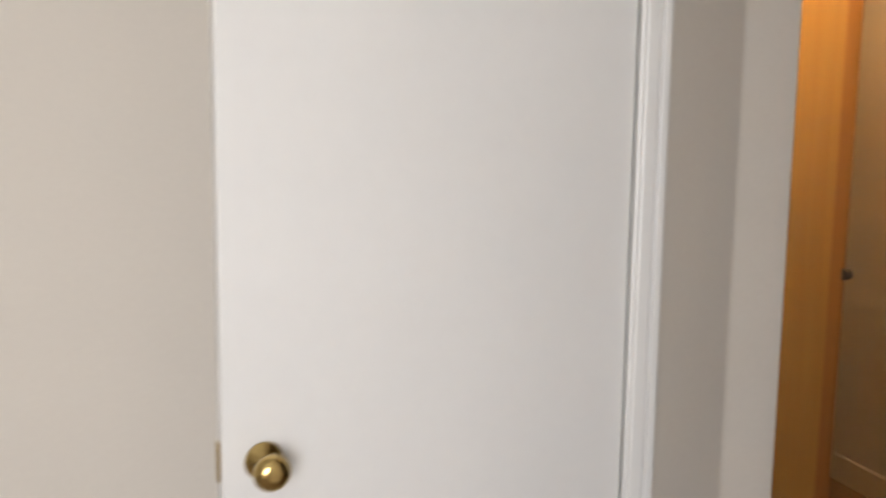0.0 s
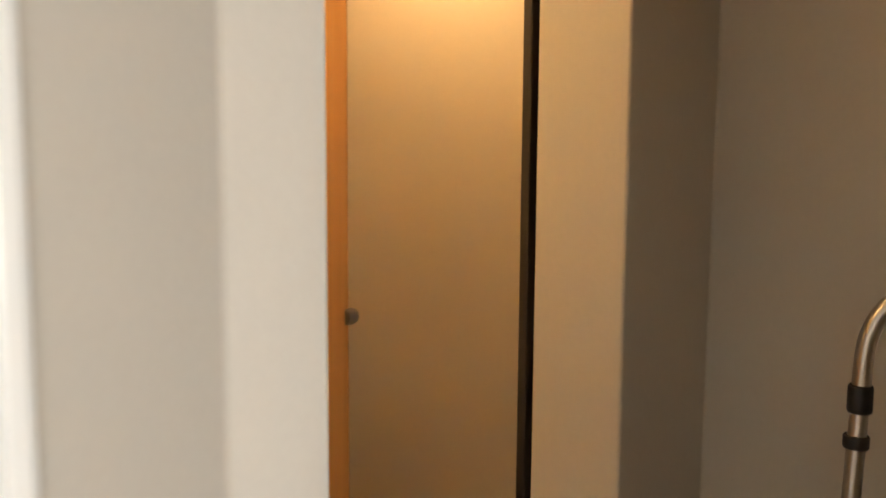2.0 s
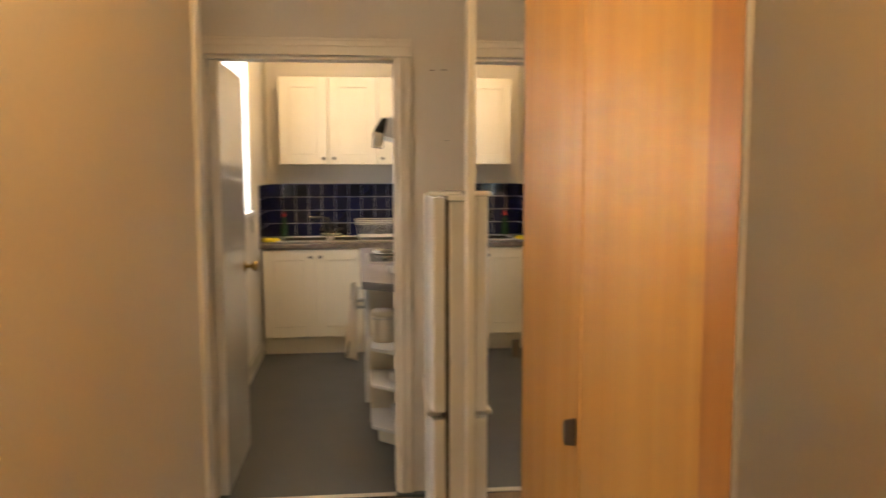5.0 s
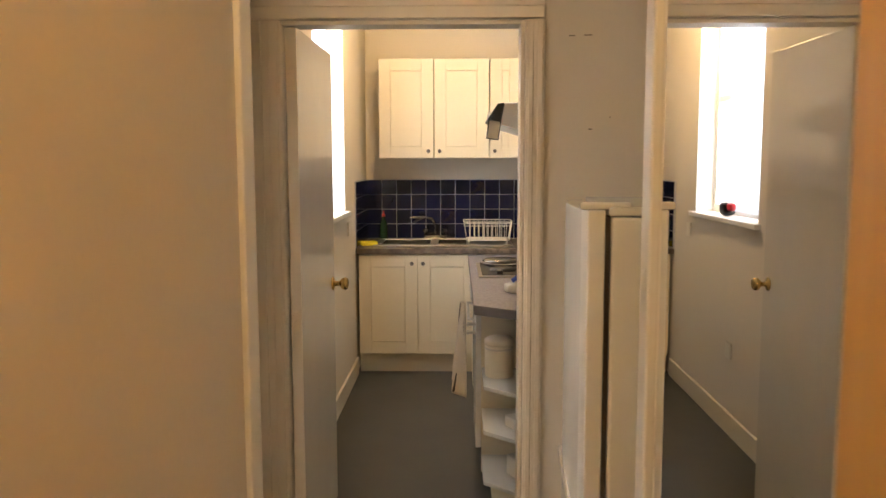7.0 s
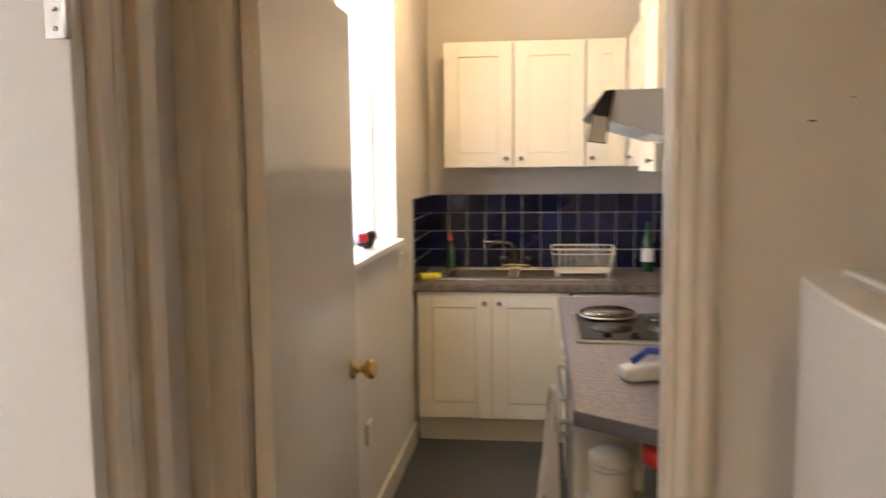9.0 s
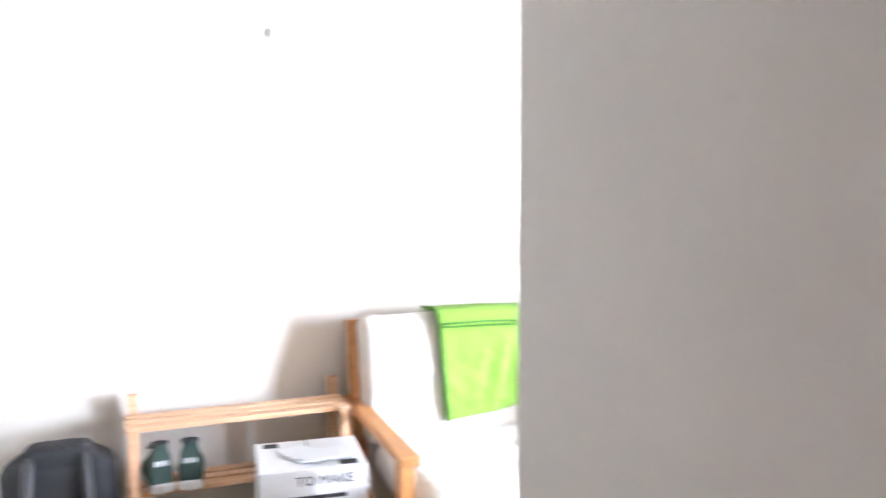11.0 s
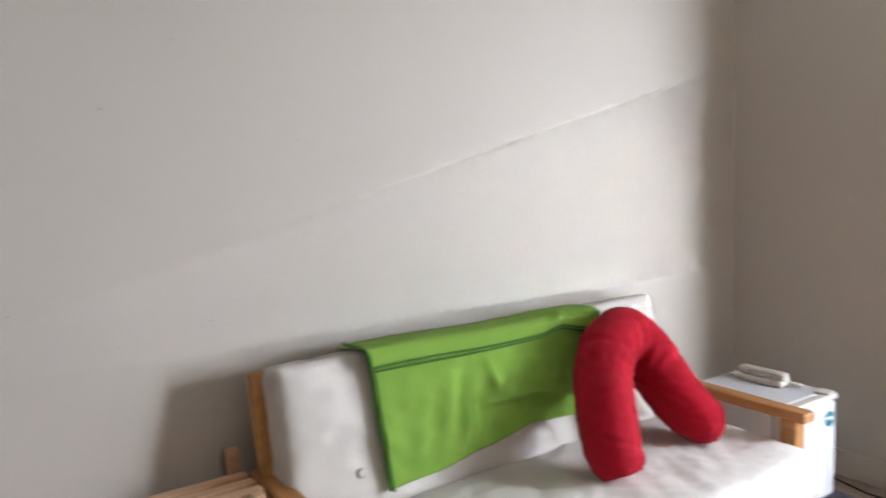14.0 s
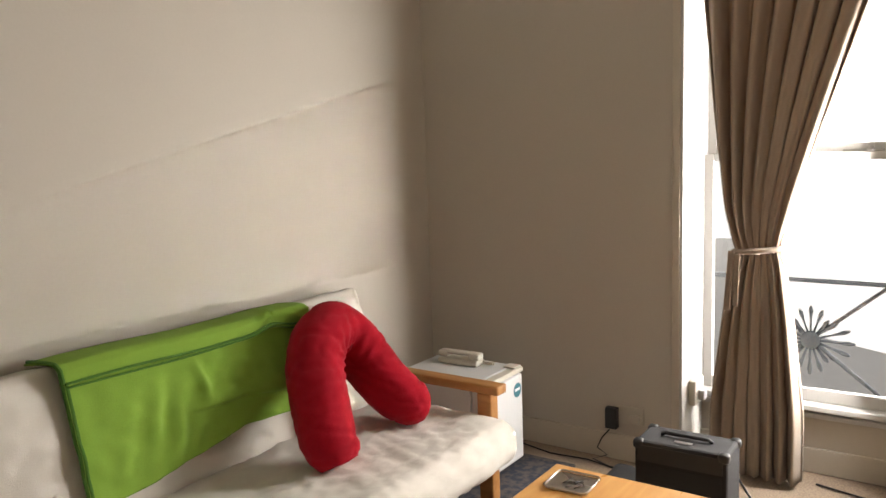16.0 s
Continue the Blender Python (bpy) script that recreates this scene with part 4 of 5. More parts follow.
hi2 = thing("hand_iron", "white and blue steam iron on the worktop", "iron", KIT @ pose(0.49, 0.93, 0.9085, 0, 0, 195) @ Matrix.Diagonal((0.8, 0.8, 0.8, 1)))
part("body", cushion(-0.11, -0.05, 0.0, 0.12, 0.05, 0.06, 0.02, 6, lumps=0), ENAMEL, hi2)
part("handle", tube([(-0.09, 0, 0.05), (-0.08, 0, 0.10), (0.02, 0, 0.11), (0.08, 0, 0.07)], 0.014), BLUE, hi2, "blue handle")
kt = thing("kettle", "white plastic jug kettle", "kettle", KIT @ pose(0.80, 0.90, 0.9085))
part("body", lathe([(0.075, 0), (0.08, 0.01), (0.07, 0.2), (0.066, 0.23), (0.05, 0.24), (0.01, 0.25)]), ENAMEL, kt)
part("handle", tube([(-0.06, -0.02, 0.21), (-0.11, -0.04, 0.19), (-0.115, -0.045, 0.08), (-0.07, -0.025, 0.04)], 0.012), ENAMEL, kt)

# net curtain, ornament and switch by the kitchen window
nc = thing("net_curtain", "white net curtain gathered to one side", "curtain", KIT)
part("cloth", sheet(lambda u, v: Vector((-0.625 + 0.012 * math.sin(u * 40), 1.33 + (0.52 + 0.42 * (1 - v) ** 1.6) * u, 2.60 - 1.37 * v)), 80, 20, 0.001), NET, nc)
so = thing("sill_ornament", "small red and black stuffed ornament", "ornament", KIT @ pose(-0.60, 1.93, 1.201))
part("body", cushion(-0.04, -0.05, 0, 0.04, 0.05, 0.08, 0.03, 5, lumps=0.006), BLACK, so)
part("wing", cushion(-0.02, -0.10, 0.03, 0.02, 0.09, 0.075, 0.02, 5, lumps=0.004), REDPLASTIC, so, "red cloth wing")
solid("wall_switch", box(-0.5495, 2.46, 1.03, -0.538, 2.54, 1.12, 0.004), OFFWHITE, "white switch under the window sill", "switch", "thing", KIT)
solid("wall_socket", box(-0.5495, 1.62, 0.42, -0.538, 1.71, 0.51, 0.004), OFFWHITE, "white plastic wall socket", "socket", "thing", KIT)


# ---- living room things ----
SX = -3.40
sf = thing("futon_sofa", "oak framed futon sofa with cream canvas mattress", "sofa")
Y0, Y1 = 4.06, 5.93
for y in (Y0 - 0.065, Y1 - 0.075):
    part("arm", box(-3.33, y, 0.535, -2.46, y + 0.075, 0.575, 0.008), OAK, sf, "flat oak armrest")
    for x in (-3.26, -2.57):
        part("leg", box(x, y + 0.008, 0.0, x + 0.07, y + 0.067, 0.534, 0.006), OAK, sf)
    part("rail", box(-3.169, y + 0.02, 0.14, -2.571, y + 0.055, 0.22, 0.005), OAK, sf)
part("front_rail", box(-2.62, Y0 + 0.077, 0.17, -2.595, Y1 - 0.077, 0.27, 0.005), OAK, sf)
for k in range(7):
    part("slat", box(-3.16, Y0 + 0.15 + k * 0.24, 0.272, -2.60, Y0 + 0.23 + k * 0.24, 0.29, 0.003), OAK, sf)
for y in (Y0 - 0.045, Y1 - 0.08):
    part("back_post", box(0, 0, 0, 0.04, 0.06, 0.72, 0.006), OAK, sf, "", pose(-3.215, y, 0.20, 0, -9.5, 0))


def rumple(b, axis, amount):
    """Adds shallow gathered creases to a stuffed cover."""
    for v in b.verts:
        p = v.co
        ridge = 1 - abs(noise.noise((p.x * 3, p.y * 14 + p.x * 5, p.z * 4)))
        fine = 1 - abs(noise.noise((p.x * 6, p.y * 30 + p.x * 14, p.z * 8 + 3)))
        p[axis] += amount * (ridge ** 5 - 0.3) + amount * 0.5 * (fine ** 5 - 0.3)
    return b


part("mattress", rumple(cushion(-3.12, Y0 + 0.01, 0.25, -2.37, Y1 - 0.02, 0.445, 0.05, 80, rnd=0.9, lumps=0.009), 2, 0.007), CANVAS, sf, "plump creased cream futon seat")
part("back_cushion", rumple(cushion(-0.10, Y0 - 0.005, 0.0, 0.10, Y1 - 0.09, 0.545, 0.04, 50, rnd=0.42, lumps=0.010), 0, 0.004), CANVAS, sf, "cream futon backrest", pose(-3.145, 0, 0.40, 0, -14, 0))
for y, z in ((4.30, 0.565), (4.97, 0.555), (5.55, 0.555)):
    part("button", lathe([(0.018, 0), (0.017, 0.006), (0.010, 0.010), (0.003, 0.009)], pose(-3.083 - (z - 0.55) * 0.25 + 0.006, y, z, 0, 76, 0), 16), CANVAS, sf)

gb2 = thing("throw_blanket", "lime green fleece blanket draped over the sofa back", "blanket")


def drape(u, v):
    """u along the sofa, v from behind the top over the front and down."""
    y = 4.325 + u * 1.13
    top = 0.955 - 0.014 * u + 0.004 * math.sin(u * 9)
    if v < 0.18:
        a = v / 0.18 * math.pi / 2
        x, z = -3.36 + 0.19 * math.sin(a), top - 0.045 * (1 - math.sin(a)) - 0.012 * (1 - math.cos(a))
        return Vector((x, y + 0.06 * (1 - u), z + 0.004 + 0.018 * (1 - v / 0.18)))
    s = (v - 0.18) / 0.82
    hem = 0.492 + 0.082 * (min(u, 0.62) / 0.62) ** 1.4 - 0.030 * max(0.0, u - 0.62) / 0.38
    z = top - 0.012 - s * (top - 0.012 - hem)
    x = -3.17 + (0.955 - z) * 0.25 + 0.012
    w = max(0.0, min(1.0, (s - 0.12) * 3))
    gathers = 0.010 * (1 + math.sin(u * 62 + s * 7)) * math.exp(-((u - 0.30) / 0.13) ** 2 - ((s - 0.62) / 0.25) ** 2)
    dart = 0.026 * math.exp(-((u - 0.46 - 0.05 * (s - 0.3)) / 0.022) ** 2) * math.exp(-((s - 0.35) / 0.2) ** 2)
    line = 0.63 + 0.30 * max(0.0, u - 0.40)
    lip = 0.034 / (1 + math.exp((s - line) / 0.010)) * max(0.0, min(1.0, (u - 0.38) * 8)) * math.exp(-max(0.0, line - s) * 5)
    x += w * (gathers + dart + lip + 0.010 * noise.noise((u * 7, s * 4, 1)) + 0.005 * noise.noise((u * 18, s * 9, 5)))
    return Vector((x, y - 0.03 * u * s + 0.06 * (1 - u), z))


part("cloth", sheet(drape, 140, 80, 0.006), GREEN, gb2)


def fold(u, v):
    wide = 0.24 + 0.045 * math.exp(-((u - 0.80) / 0.07) ** 2) * -1 + 0.03 * u
    p = drape(u, 0.02 + v * wide)
    ruck = 0.028 * math.exp(-((u - 0.80 + 0.10 * (v - 0.5)) / 0.025) ** 2) * math.sin(v * 3.1)
    return p + Vector((0.020 + 0.008 * math.sin(v * 3.1) + 0.004 * noise.noise((u * 9, v * 2, 4)) + ruck, -0.012 * (1 - u) ** 6 * (1 - v), 0.012 - 0.010 * v + ruck * 0.5))


part("folded_edge", sheet(fold, 100, 20, 0.008), GREEN, gb2, "folded-over top of the blanket")
for dx in (0.004, 0.014):
    part("hem", tube([drape(0.0, 0.05 + 0.95 * k / 40) + Vector((dx, -0.004 + dx * 0.9, 0)) for k in range(41)], 0.0055, sides=8), GREENHEM, gb2, "dark stitched hem")
part("hem", tube([fold(k / 80, 1.0) + Vector((0.006, 0, 0)) for k in range(81)], 0.0045, sides=8), GREENHEM, gb2)
part("hem", tube([fold(k / 80, 1.0) + Vector((0.004, 0, -0.014 - 0.004 * math.sin(k * 0.09))) for k in range(81)], 0.004, sides=8), GREENHEM, gb2)
part("hem", tube([fold(0.0, k / 20) + Vector((0.002, -0.004, 0.002)) for k in range(21)], 0.006, sides=8), GREENHEM, gb2)


def v_pillow():
    """Two stuffed legs meeting in a round top; the cover puckers at the bend and pulls to a point at the ends."""
    path = [Vector(p) for p in ((-2.685, 5.125, 0.462), (-2.705, 5.125, 0.50), (-2.745, 5.13, 0.555), (-2.80, 5.165, 0.625), (-2.87, 5.22, 0.70), (-2.94, 5.29, 0.775), (-2.99, 5.375, 0.83), (-3.02, 5.48, 0.848), (-2.995, 5.555, 0.79), (-2.93, 5.575, 0.71), (-2.85, 5.58, 0.63), (-2.775, 5.60, 0.565), (-2.72, 5.635, 0.525), (-2.695, 5.665, 0.505))]
    radii = [0.072, 0.098, 0.108, 0.111, 0.113, 0.114, 0.115, 0.115, 0.115, 0.114, 0.112, 0.106, 0.092, 0.050]
    pts, rad = [], []
    k = len(path)
    for i in range(k - 1):
        p0, p1, p2, p3 = path[max(i - 1, 0)], path[i], path[i + 1], path[min(i + 2, k - 1)]
        for j in range(9):
            t = j / 9
            pts.append(0.5 * (2 * p1 + (p2 - p0) * t + (2 * p0 - 5 * p1 + 4 * p2 - p3) * t * t + (3 * p1 - p0 - 3 * p2 + p3) * t ** 3))
            rad.append(radii[i] + (radii[i + 1] - radii[i]) * t)
    pts.append(path[-1])
    rad.append(radii[-1])
    b = tube(pts, rad, sides=72)
    b.normal_update()
    bend = Vector((-2.93, 5.44, 0.72))
    for v in b.verts:
        p = v.co
        near = math.exp(-((p - bend).length / 0.16) ** 2)
        ray_angle = math.atan2(p.z - bend.z, p.y - bend.y)
        pucker = 0.007 * near * math.sin(ray_angle * 17 + 3 * noise.noise(p * 9))
        wrinkle = -0.005 * max(0.0, 1 - 6 * abs(noise.noise((p.x * 5, p.y * 5, p.z * 15)))) - 0.003 * max(0.0, 1 - 5 * abs(noise.noise((p.x * 13 + 4, p.y * 13, p.z * 26))))
        v.co = p + v.normal * (pucker + wrinkle + 0.004 * noise.noise(p * 8))
    return b


solid("v_shaped_pillow", v_pillow(), RED, "crimson V-shaped pillow propped on the sofa", "pillow", "thing")

mf = thing("mini_fridge", "small white table-top fridge beside the sofa", "fridge")
part("body", box(-3.14, 6.045, 0.02, -2.725, 6.405, 0.468, 0.006), ENAMEL, mf)
part("top", box(-3.145, 6.04, 0.469, -2.70, 6.41, 0.50, 0.008), ENAMEL, mf)
part("top_trim", box(-2.699, 6.04, 0.474, -2.650, 6.41, 0.499, 0.006), OFFWHITE, mf, "yellowed trim strip over the door")
part("door", box(-2.72, 6.045, 0.04, -2.652, 6.405, 0.468, 0.012), ENAMEL, mf)
part("badge", lathe([(0.036, 0), (0.036, 0.001)], pose(-2.6518, 6.35, 0.395, 0, 90, 0), 24), TEAL, mf, "round teal sticker")
part("badge_mark", box(-2.6506, 6.328, 0.392, -2.6500, 6.372, 0.405), PAPER, mf)
part("hinge_cover", box(-2.72, 6.335, 0.5005, -2.655, 6.40, 0.508, 0.003), OFFWHITE, mf)
for x in (-3.08, -2.80):
    for y in (6.1, 6.35):
        part("foot", lathe([(0.016, 0), (0.016, 0.02)], pose(x, y, 0), 10), BLACK, mf)
ph = thing("telephone", "cream desk telephone on the small fridge", "telephone", pose(-2.945, 6.305, 0.5005, 0, 0, 2))
part("base", box(-0.115, -0.04, 0, 0.115, 0.045, 0.030, 0.012), OFFWHITE, ph)
hs = box(-0.110, -0.024, 0.046, 0.110, 0.024, 0.064, 0.009)
box(-0.118, -0.028, 0.030, -0.062, 0.028, 0.062, 0.010, bm=hs)
box(0.062, -0.028, 0.030, 0.118, 0.028, 0.062, 0.010, bm=hs)
part("handset", hs, OFFWHITE, ph)
part("cord", tube([(0.115, 0.02, 0.016)] + [(0.12 + k * 0.0022, 0.02 + 0.012 * math.sin(k * 1.9), 0.016 + 0.010 * math.cos(k * 1.9)) for k in range(26)], 0.003, sides=6), OFFWHITE, ph, "coiled cord")

rg = solid("floor_rug", box(-2.72, 5.60, 0.0, -2.42, 6.50, 0.012, 0.004), RUGMAT, "dark blue patterned rug", "rug", "thing")
cf = thing("coffee_table", "varnished pine coffee table", "coffee table")
part("tabletop", box(-2.05, 4.49, 0.40, -1.25, 5.58, 0.435, 0.006), TABLEWOOD, cf)
for x in (-2.01, -1.34):
    for y in (4.53, 5.48):
        part("leg", box(x, y, 0.0, x + 0.05, y + 0.05, 0.399, 0.004), TABLEWOOD, cf)
part("apron", box(-1.955, 5.49, 0.33, -1.345, 5.51, 0.399, 0.003), TABLEWOOD, cf)
ty = thing("metal_tray", "small silver tray with brown scraps", "tray", pose(-1.925, 5.45, 0.4355, 0, 0, 3) @ Matrix.Diagonal((0.82, 0.95, 1, 1)))
tr = prism([(-0.09, -0.06), (-0.075, -0.075), (0.075, -0.075), (0.09, -0.06), (0.09, 0.06), (0.075, 0.075), (-0.075, 0.075), (-0.09, 0.06)], 0.0, 0.004)
ring = [(-0.09, -0.06), (-0.075, -0.075), (0.075, -0.075), (0.09, -0.06), (0.09, 0.06), (0.075, 0.075), (-0.075, 0.075), (-0.09, 0.06)]
tube([(x * 1.04, y * 1.04, 0.008) for x, y in ring], 0.004, bm=tr, closed=True, sides=8)
part("dish", tr, ALU, ty)
for k in range(7):
    part("scrap", tube([(-0.03 + 0.012 * k, -0.02 + 0.03 * math.sin(k * 2.3), 0.006), (-0.01 + 0.012 * k, 0.0 + 0.03 * math.cos(k * 1.7), 0.008)], 0.002, sides=5), DARKGAP, ty)

am = thing("guitar_amplifier", "black leathercloth guitar amplifier", "amplifier", pose(-1.75, 6.115, 0, 0, 0, 1))
part("cabinet", box(-0.18, -0.10, 0.015, 0.18, 0.10, 0.40, 0.014), VINYL, am)
part("control_panel", box(-0.165, -0.104, 0.32, 0.165, -0.1005, 0.385, 0.001), BLACK, am)
part("grille", box(-0.16, -0.106, 0.04, 0.16, -0.1005, 0.31, 0.003), NYLON, am, "dark grille cloth")
part("handle", tube([(-0.10, 0, 0.400), (-0.085, 0, 0.412), (0.085, 0, 0.412), (0.10, 0, 0.400)], 0.008), BLACK, am, "strap handle")
part("badge", box(-0.035, -0.06, 0.4005, 0.035, -0.04, 0.404, 0.001), STEEL, am)
for x in (-0.165, 0.165):
    for y in (-0.085, 0.085):
        part("corner_cap", cushion(x - 0.022, y - 0.022, 0.365, x + 0.022, y + 0.022, 0.405, 0.004, 3, lumps=0), BLACK, am)
        part("foot", lathe([(0.015, 0), (0.015, 0.015)], pose(x * 0.85, y * 0.85, 0), 10), BLACK, am)
solid("black_bag", cushion(-2.19, 6.12, 0.0, -1.97, 6.46, 0.10, 0.03, 8, lumps=0.012), NYLON, "flat black bag beside the amplifier", "bag", "thing")

sk1 = thing("wall_socket", "white double socket with plug", "socket")
part("plate", box(-2.29, 6.688, 0.19, -2.15, 6.699, 0.28, 0.003), OFFWHITE, sk1)
part("plug", box(-2.21, 6.665, 0.20, -2.165, 6.6875, 0.245, 0.005), OFFWHITE, sk1)
ad = thing("power_adapter", "black plug-in power adapter with cable", "adapter")
part("body", box(-2.332, 6.645, 0.165, -2.272, 6.687, 0.272, 0.006), BLACK, ad)
part("cable", tube([(-2.305, 6.64, 0.165), (-2.34, 6.63, 0.12), (-2.36, 6.62, 0.07), (-2.30, 6.60, 0.05), (-2.37, 6.59, 0.02), (-2.28, 6.57, 0.008), (-2.20, 6.56, 0.006), (-2.1, 6.5, 0.006), (-1.95, 6.3, 0.006)], 0.004, sides=6), BLACK, ad)
solid("cable_run", tube([(-1.60, 6.3, 0.2), (-1.52, 6.34, 0.05), (-1.42, 6.4, 0.006), (-1.30, 6.52, 0.006), (-1.12, 6.6, 0.006), (-1.05, 6.72, 0.006), (-1.2, 6.8, 0.006), (-1.4, 6.85, 0.006)], 0.005, sides=6), BLACK, "black cable lying on the carpet", "cable", "thing")
solid("cable_run", tube([(-2.8, 6.63, 0.006), (-2.6, 6.58, 0.006), (-2.4, 6.6, 0.006), (-2.2, 6.55, 0.006)], 0.004, sides=6), BLACK, "black cable lying on the carpet", "cable", "thing")
tm = thing("wall_timer", "cream timer box on the window reveal", "socket")
part("box", box(-1.964, 6.79, 0.30, -1.93, 6.92, 0.42, 0.005), OFFWHITE, tm)
part("plug", box(-1.9295, 6.83, 0.32, -1.90, 6.88, 0.37, 0.005), ENAMEL, tm)

# curtain, tied back
cu1 = thing("curtain", "taupe cotton curtain tied back with a sash", "curtain")


def curtain(u, v):
    z = 2.72 - 2.70 * v
    zt = 1.07
    if z > zt:
        s = (z - zt) / (2.72 - zt)
        e = s ** 0.75
        x0, x1 = -1.745 + (-1.955 + 1.745) * e ** 0.7, -1.565 + (-1.03 + 1.565) * s ** 1.05
    else:
        s = (zt - z) / zt
        e = min(1, s * 1.4) ** 0.7
        x0, x1 = -1.745 - 0.13 * e, -1.565 + 0.12 * e
    pinch = 1 - 0.72 * math.exp(-((z - zt) / 0.12) ** 2)
    ph0 = u * 2 * math.pi * 7.5
    y = 6.79 + (0.045 * math.sin(ph0) + 0.018 * math.sin(ph0 * 2.1 + v * 3) + 0.012 * noise.noise((u * 8, v * 5, 2))) * pinch
    return Vector((x0 + (x1 - x0) * u + 0.012 * math.cos(ph0) * pinch, y, z))


part("cloth", sheet(curtain, 150, 60, 0.003), DRAPE, cu1)
part("tieback", tube([(-1.655 + 0.105 * math.cos(a), 6.79 + 0.062 * math.sin(a), 1.07 + 0.012 * math.cos(a)) for a in (2 * math.pi * k / 24 for k in range(24))], 0.014, closed=True, sides=8), DRAPE, cu1, "knotted cloth sash")
part("sash_end", sheet(lambda u, v: Vector((-1.765 + 0.03 * u - 0.02 * v, 6.72 + 0.006 * math.sin(u * 6), 1.07 - 0.27 * v)), 4, 10, 0.004), DRAPE, cu1)
part("sash_end", sheet(lambda u, v: Vector((-1.74 + 0.025 * u - 0.005 * v, 6.715, 1.06 - 0.24 * v)), 4, 10, 0.004), DRAPE, cu1)
part("rod", tube([(-1.96, 6.79, 2.725), (-1.0, 6.79, 2.725)], 0.01), WHITE, cu1)

# balcony railing and the house opposite
rl = thing("balcony_railing", "grey iron railing with cast rosette", "railing")
RY = 7.42
for z in (0.25, 0.835):
    part("rail", box(-2.2, RY - 0.012, z - 0.012, -0.7, RY + 0.012, z + 0.012, 0.003), IRON, rl)
RX, RZ = -1.541, 0.530
for a, b3 in (((-1.88, 0.26), (RX, RZ)), ((-1.88, 0.825), (RX, RZ)), ((-1.20, 0.26), (RX, RZ)), ((-1.20, 0.825), (RX, RZ))):
    part("brace", tube([(a[0], RY, a[1]), (b3[0], RY, b3[1])], 0.011, sides=6), IRON, rl)
for k in range(4):
    petal = bmesh.new()
    reach = 1.22 if k % 2 == 0 else 1.06
    for d in (-38, -19, 0, 19, 38):
        a = math.radians(90 * k + d)
        tip = (0.125 + 0.045 * math.cos(math.radians(d * 2.2))) * reach
        tube([(RX + r * math.cos(a), RY - 0.012, RZ + r * math.sin(a)) for r in (0.03, tip * 0.6, tip * 0.85, tip)], [0.007, 0.007, 0.014, 0.006], bm=petal, sides=6)
    part("petal", petal, IRON, rl, "cast iron petal fan")
part("boss", lathe([(0.05, 0), (0.042, 0.015), (0.012, 0.025)], pose(RX, RY - 0.012, RZ, 90), 16), IRON, rl)
for x in (-2.1, -1.02):
    part("post", box(x - 0.012, RY - 0.012, -0.1, x + 0.012, RY + 0.012, 0.84, 0.003), IRON, rl)
solid("balcony_floor", box(-2.4, 7.1, -0.2, -0.6, 7.55, -0.1), STONE, "pale stone balcony slab", "balcony")
solid("ground", box(-300, 7.6, -6.1, 300, 500, -6.0), STONE, "pale street far below the window", "ground")

solid("backdrop", box(-90, 60, -6, 90, 61, 60), SKYGLOW, "bright overcast sky beyond the window", "sky")

# shoe rack, shoes, rucksack, carton
rk = thing("shoe_rack", "bare pine slatted shoe rack", "shoe rack")
for y in (3.10, 3.93):
    for x, top in ((-3.36, 0.66), (-3.13, 0.585)):
        part("post", box(x, y, 0, x + 0.04, y + 0.04, top, 0.003), PINE, rk)
    for z in (0.26, 0.52):
        part("end_rail", box(-3.32, y + 0.008, z, -3.13, y + 0.03, z + 0.04, 0.002), PINE, rk)
for z in (0.30, 0.56):
    for x in (-3.315, -3.245, -3.175):
        part("slat", box(x, 3.09, z + 0.001, x + 0.045, 3.98, z + 0.024, 0.003), PINE, rk)


def shoe(y, yaw):
    s = thing("trainer_shoe", "dark green suede trainer with white sole", "shoe", pose(-3.20, y, 0.3255, 0, 0, yaw) @ Matrix.Diagonal((1.0, 1.3, 1.3, 1)), "pair of shoes")
    part("sole", prism([(0.12, -0.035), (0.135, 0), (0.12, 0.035), (0.02, 0.032), (-0.10, 0.045), (-0.14, 0.02), (-0.14, -0.02), (-0.10, -0.045), (0.02, -0.032)], 0, 0.03, 0.006), RUBBER, s)
    up = bmesh.new()
    secs = [(0.12, 0.030, 0.14), (0.09, 0.036, 0.15), (0.03, 0.036, 0.125), (-0.03, 0.040, 0.09), (-0.09, 0.040, 0.065), (-0.13, 0.022, 0.045)]
    rings = [[up.verts.new((x, w * math.cos(a), 0.028 + (h - 0.028) * max(0, math.sin(a)) ** 0.8)) for a in (math.pi * j / 10 for j in range(11))] for x, w, h in secs]
    for a, b3 in zip(rings, rings[1:]):
        for j in range(10):
            up.faces.new((a[j], a[j + 1], b3[j + 1], b3[j])).smooth = True
    up.faces.new(rings[0])
    up.faces.new(rings[-1][::-1])
    bmesh.ops.recalc_face_normals(up, faces=up.faces)
    part("upper", up, SUEDE, s)
    part("opening", lathe([(0.028, 0), (0.026, 0.004), (0.02, -0.02)], pose(0.075, 0, 0.143), 14), BLACK, s)
    for k in range(4):
        part("heel_mark", box(0.1305, -0.02 + k * 0.011, 0.085, 0.1325, -0.013 + k * 0.011, 0.100), PAPER, s, "small white heel mark", pose(-0.008, 0, 0))
    part("laces", tube([(0.0 - 0.015 * k, 0.022 * (-1) ** k, 0.122 - 0.006 * k) for k in range(5)], 0.003, sides=5), BLACK, s)
    return s


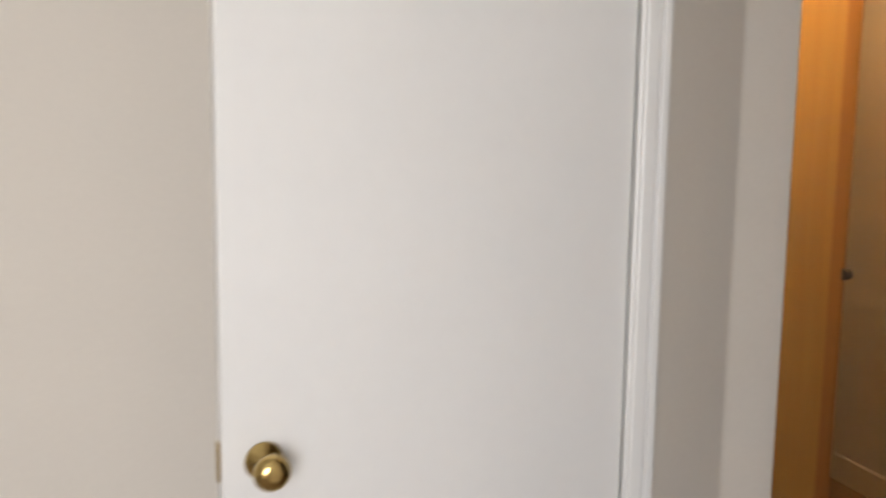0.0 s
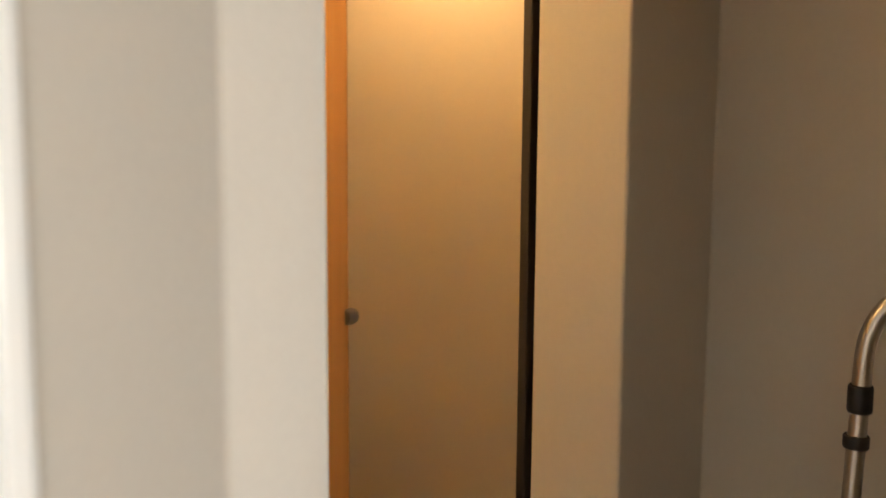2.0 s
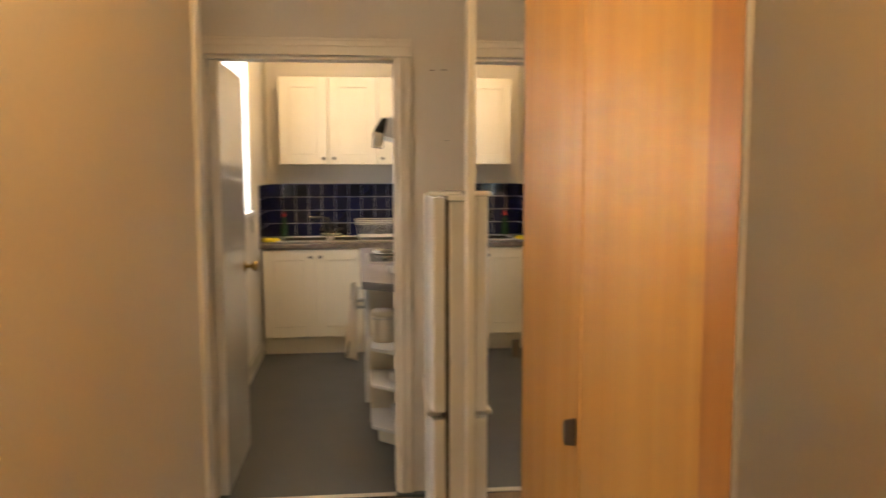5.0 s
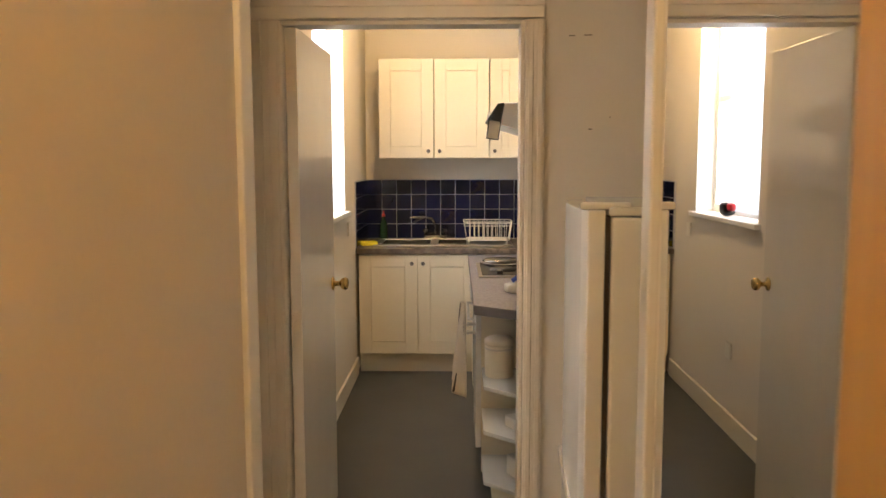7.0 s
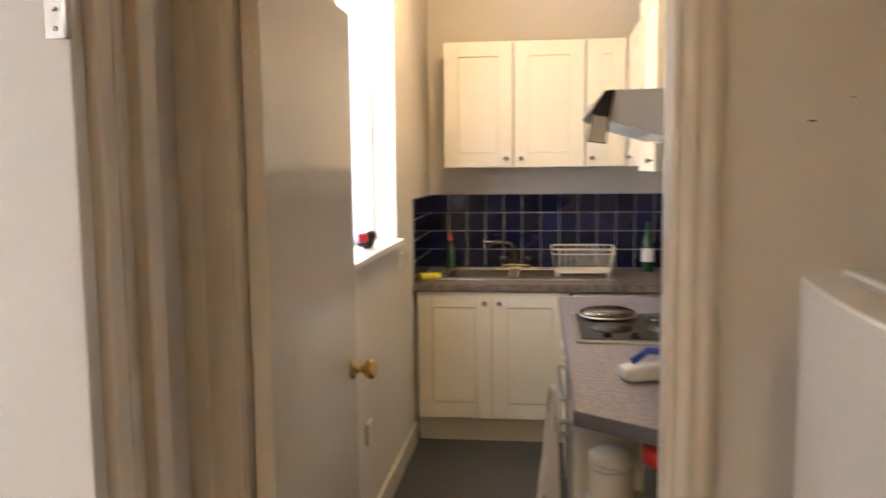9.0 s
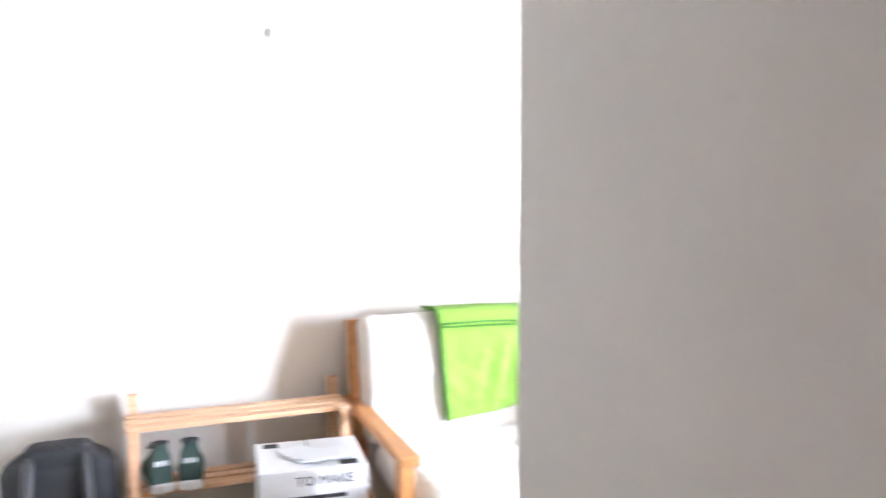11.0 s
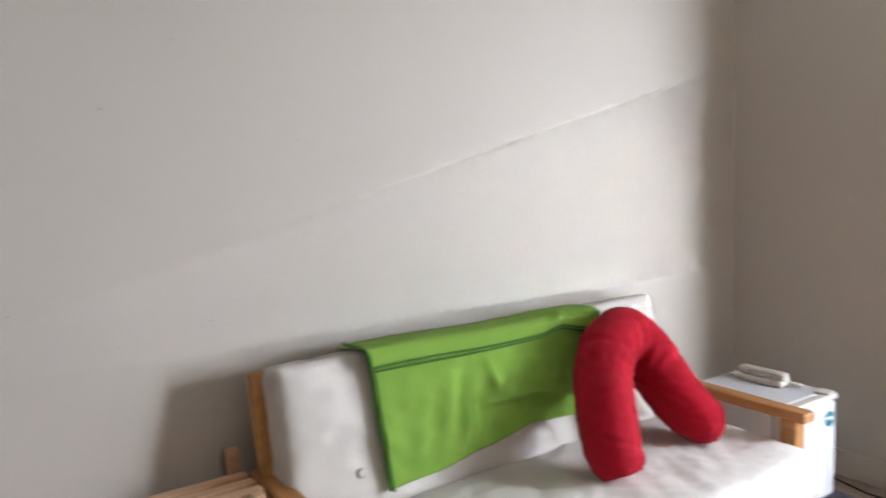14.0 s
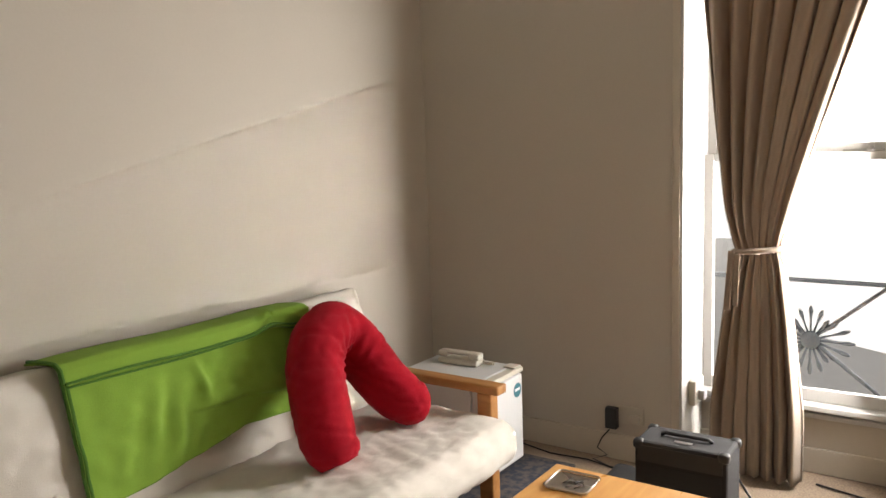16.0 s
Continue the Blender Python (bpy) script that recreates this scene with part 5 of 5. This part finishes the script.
shoe(3.205, 8)
shoe(3.335, -4)
bp = thing("rucksack", "black nylon rucksack leaning on the wall", "rucksack", pose(-3.14, 2.86, 0))
part("body", cushion(-0.14, -0.20, 0.0, 0.10, 0.20, 0.52, 0.05, 14, lumps=0.012), NYLON, bp)
part("top_flap", cushion(-0.10, -0.13, 0.42, 0.08, 0.13, 0.55, 0.05, 8, lumps=0.006), NYLON, bp)
for y in (-0.09, 0.09):
    part("strap", tube([(0.02, y, 0.535), (0.09, y * 1.05, 0.50), (0.125, y * 1.15, 0.38), (0.13, y * 1.3, 0.18), (0.11, y * 1.5, 0.05)], 0.02, sides=8), BLACK, bp, "padded shoulder strap")
part("haul_loop", tube([(0.05, -0.03, 0.54), (0.05, 0, 0.57), (0.05, 0.03, 0.54)], 0.007, sides=6), BLACK, bp)

bx = thing("cardboard_carton", "white printed carton with letters on top", "carton", pose(-2.90, 3.76, 0, 0, 0, -5))
part("body", box(-0.17, -0.20, 0, 0.17, 0.20, 0.475, 0.004), CARTON, bx)
part("label_patch", box(-0.15, -0.17, 0.4755, -0.10, -0.11, 0.4762), INK, bx)
part("label_patch", box(0.10, 0.10, 0.4755, 0.15, 0.17, 0.4762), INK, bx)
part("seam", box(-0.169, -0.002, 0.4755, -0.06, 0.002, 0.4764), INK, bx)
text_on("TO MAKE", 0.05, pose(0.1705, 0.04, 0.43, 90, 0, 90), INK, bx)
for k, z in enumerate((0.36, 0.33, 0.30, 0.26)):
    part("print_bar", box(0.1702, -0.14, z, 0.1708, 0.12 - 0.04 * k, z + 0.016), INK, bx)
for k in range(4):
    solid("letter", box(-0.09, -0.06, 0, 0.09, 0.06, 0.0035, 0.0008), PAPER, "white opened letter on the carton", "letter", "thing", pose(-2.90 + 0.02 * k, 3.73 + 0.025 * k, 0.477 + 0.0037 * k, 0, 0, 20 + 25 * k), "letters")

# cupboard door by the corner, wall hook
cd2 = thing("door_4", "white grooved cupboard door with steel hinges", "door", kind="structure")
part("leaf", box(-3.37, 2.101, 0.02, -2.70, 2.118, 2.5, 0.003), WHITE, cd2)
for k in range(6):
    part("board", box(-3.325 + k * 0.1, 2.1185, 0.04, -3.235 + k * 0.1, 2.128, 2.48, 0.004), WHITE, cd2)
part("jamb", box(-3.398, 2.101, 0, -3.374, 2.135, 2.55, 0.003), WHITE, cd2)
for z in (0.55, 1.33, 2.02):
    part("hinge", lathe([(0.008, -0.06), (0.009, -0.058), (0.009, 0.058), (0.008, 0.06)], pose(-3.366, 2.140, z), 10), STEEL, cd2)
part("knob", lathe([(0.012, 0), (0.01, 0.02), (0.022, 0.03), (0.02, 0.045)], pose(-3.18, 2.128, 1.02, -90), 14), STEEL, cd2)
hk = box(-3.399, 3.712, 2.14, -3.392, 3.724, 2.175, 0.001)
tube([(-3.392, 3.718, 2.16), (-3.375, 3.718, 2.155), (-3.372, 3.718, 2.168)], 0.0025, bm=hk, sides=6)
solid("wall_hook", hk, STEEL, "small metal picture hook on the wall", "hook", "thing")

# scuffs and specks on the walls
rnd = random.Random(5)
for k, (u0, z0, w0) in enumerate(((0.55, 1.93, 0.02), (0.60, 1.932, 0.028), (0.69, 1.66, 0.004), (0.62, 1.62, 0.012), (0.82, 1.95, 0.007))):
    solid("scuff_mark", box(u0, -0.0012, z0, u0 + w0, -0.0004, z0 + 0.003, 0), DARKGAP, "small dark scuff on the cream wall", "scuff", "thing", KIT, "wall scuffs")
for k in range(9):
    y0, z0 = rnd.uniform(2.4, 4.4), rnd.uniform(0.9, 2.1)
    solid("filler_speck", box(-3.3997, y0, z0, -3.3988, y0 + rnd.uniform(0.004, 0.009), z0 + rnd.uniform(0.003, 0.008), 0), GROUT, "tiny pin mark on the living room wall", "pin mark", "thing", None, "pin marks")

# tiles behind the sink
TILE = 0.1165
tw1 = solid("tile_splashback", box(-0.549, 3.594, 0.909, 1.398, 3.599, 0.909 + 4 * TILE + 0.004), GROUT, "navy glazed tiles with pale grout", "tiles", "structure", KIT)
tw2 = solid("tile_splashback", box(-0.5495, 2.86, 0.909, -0.5445, 3.593, 0.909 + 4 * TILE + 0.004), GROUT, "navy glazed tiles with pale grout", "tiles", "structure", KIT)
tb1 = box(0.002, 0, 0.002, TILE - 0.003, 0.005, TILE - 0.003, 0.0012, seg=1)
me = bpy.data.meshes.new("tile")
tb1.to_mesh(me)
tb1.free()
me.materials.append(NAVY)
for r in range(4):
    for c in range(16):
        t0 = new("tile", me)
        t0.parent, t0.matrix_basis = tw1, pose(-0.543 + c * TILE, 3.5885, 0.911 + r * TILE)
    for c in range(6):
        t0 = new("tile", me)
        t0.parent, t0.matrix_basis = tw2, pose(-0.5395, 3.59 - (c + 1) * TILE, 0.911 + r * TILE, 0, 0, 90)
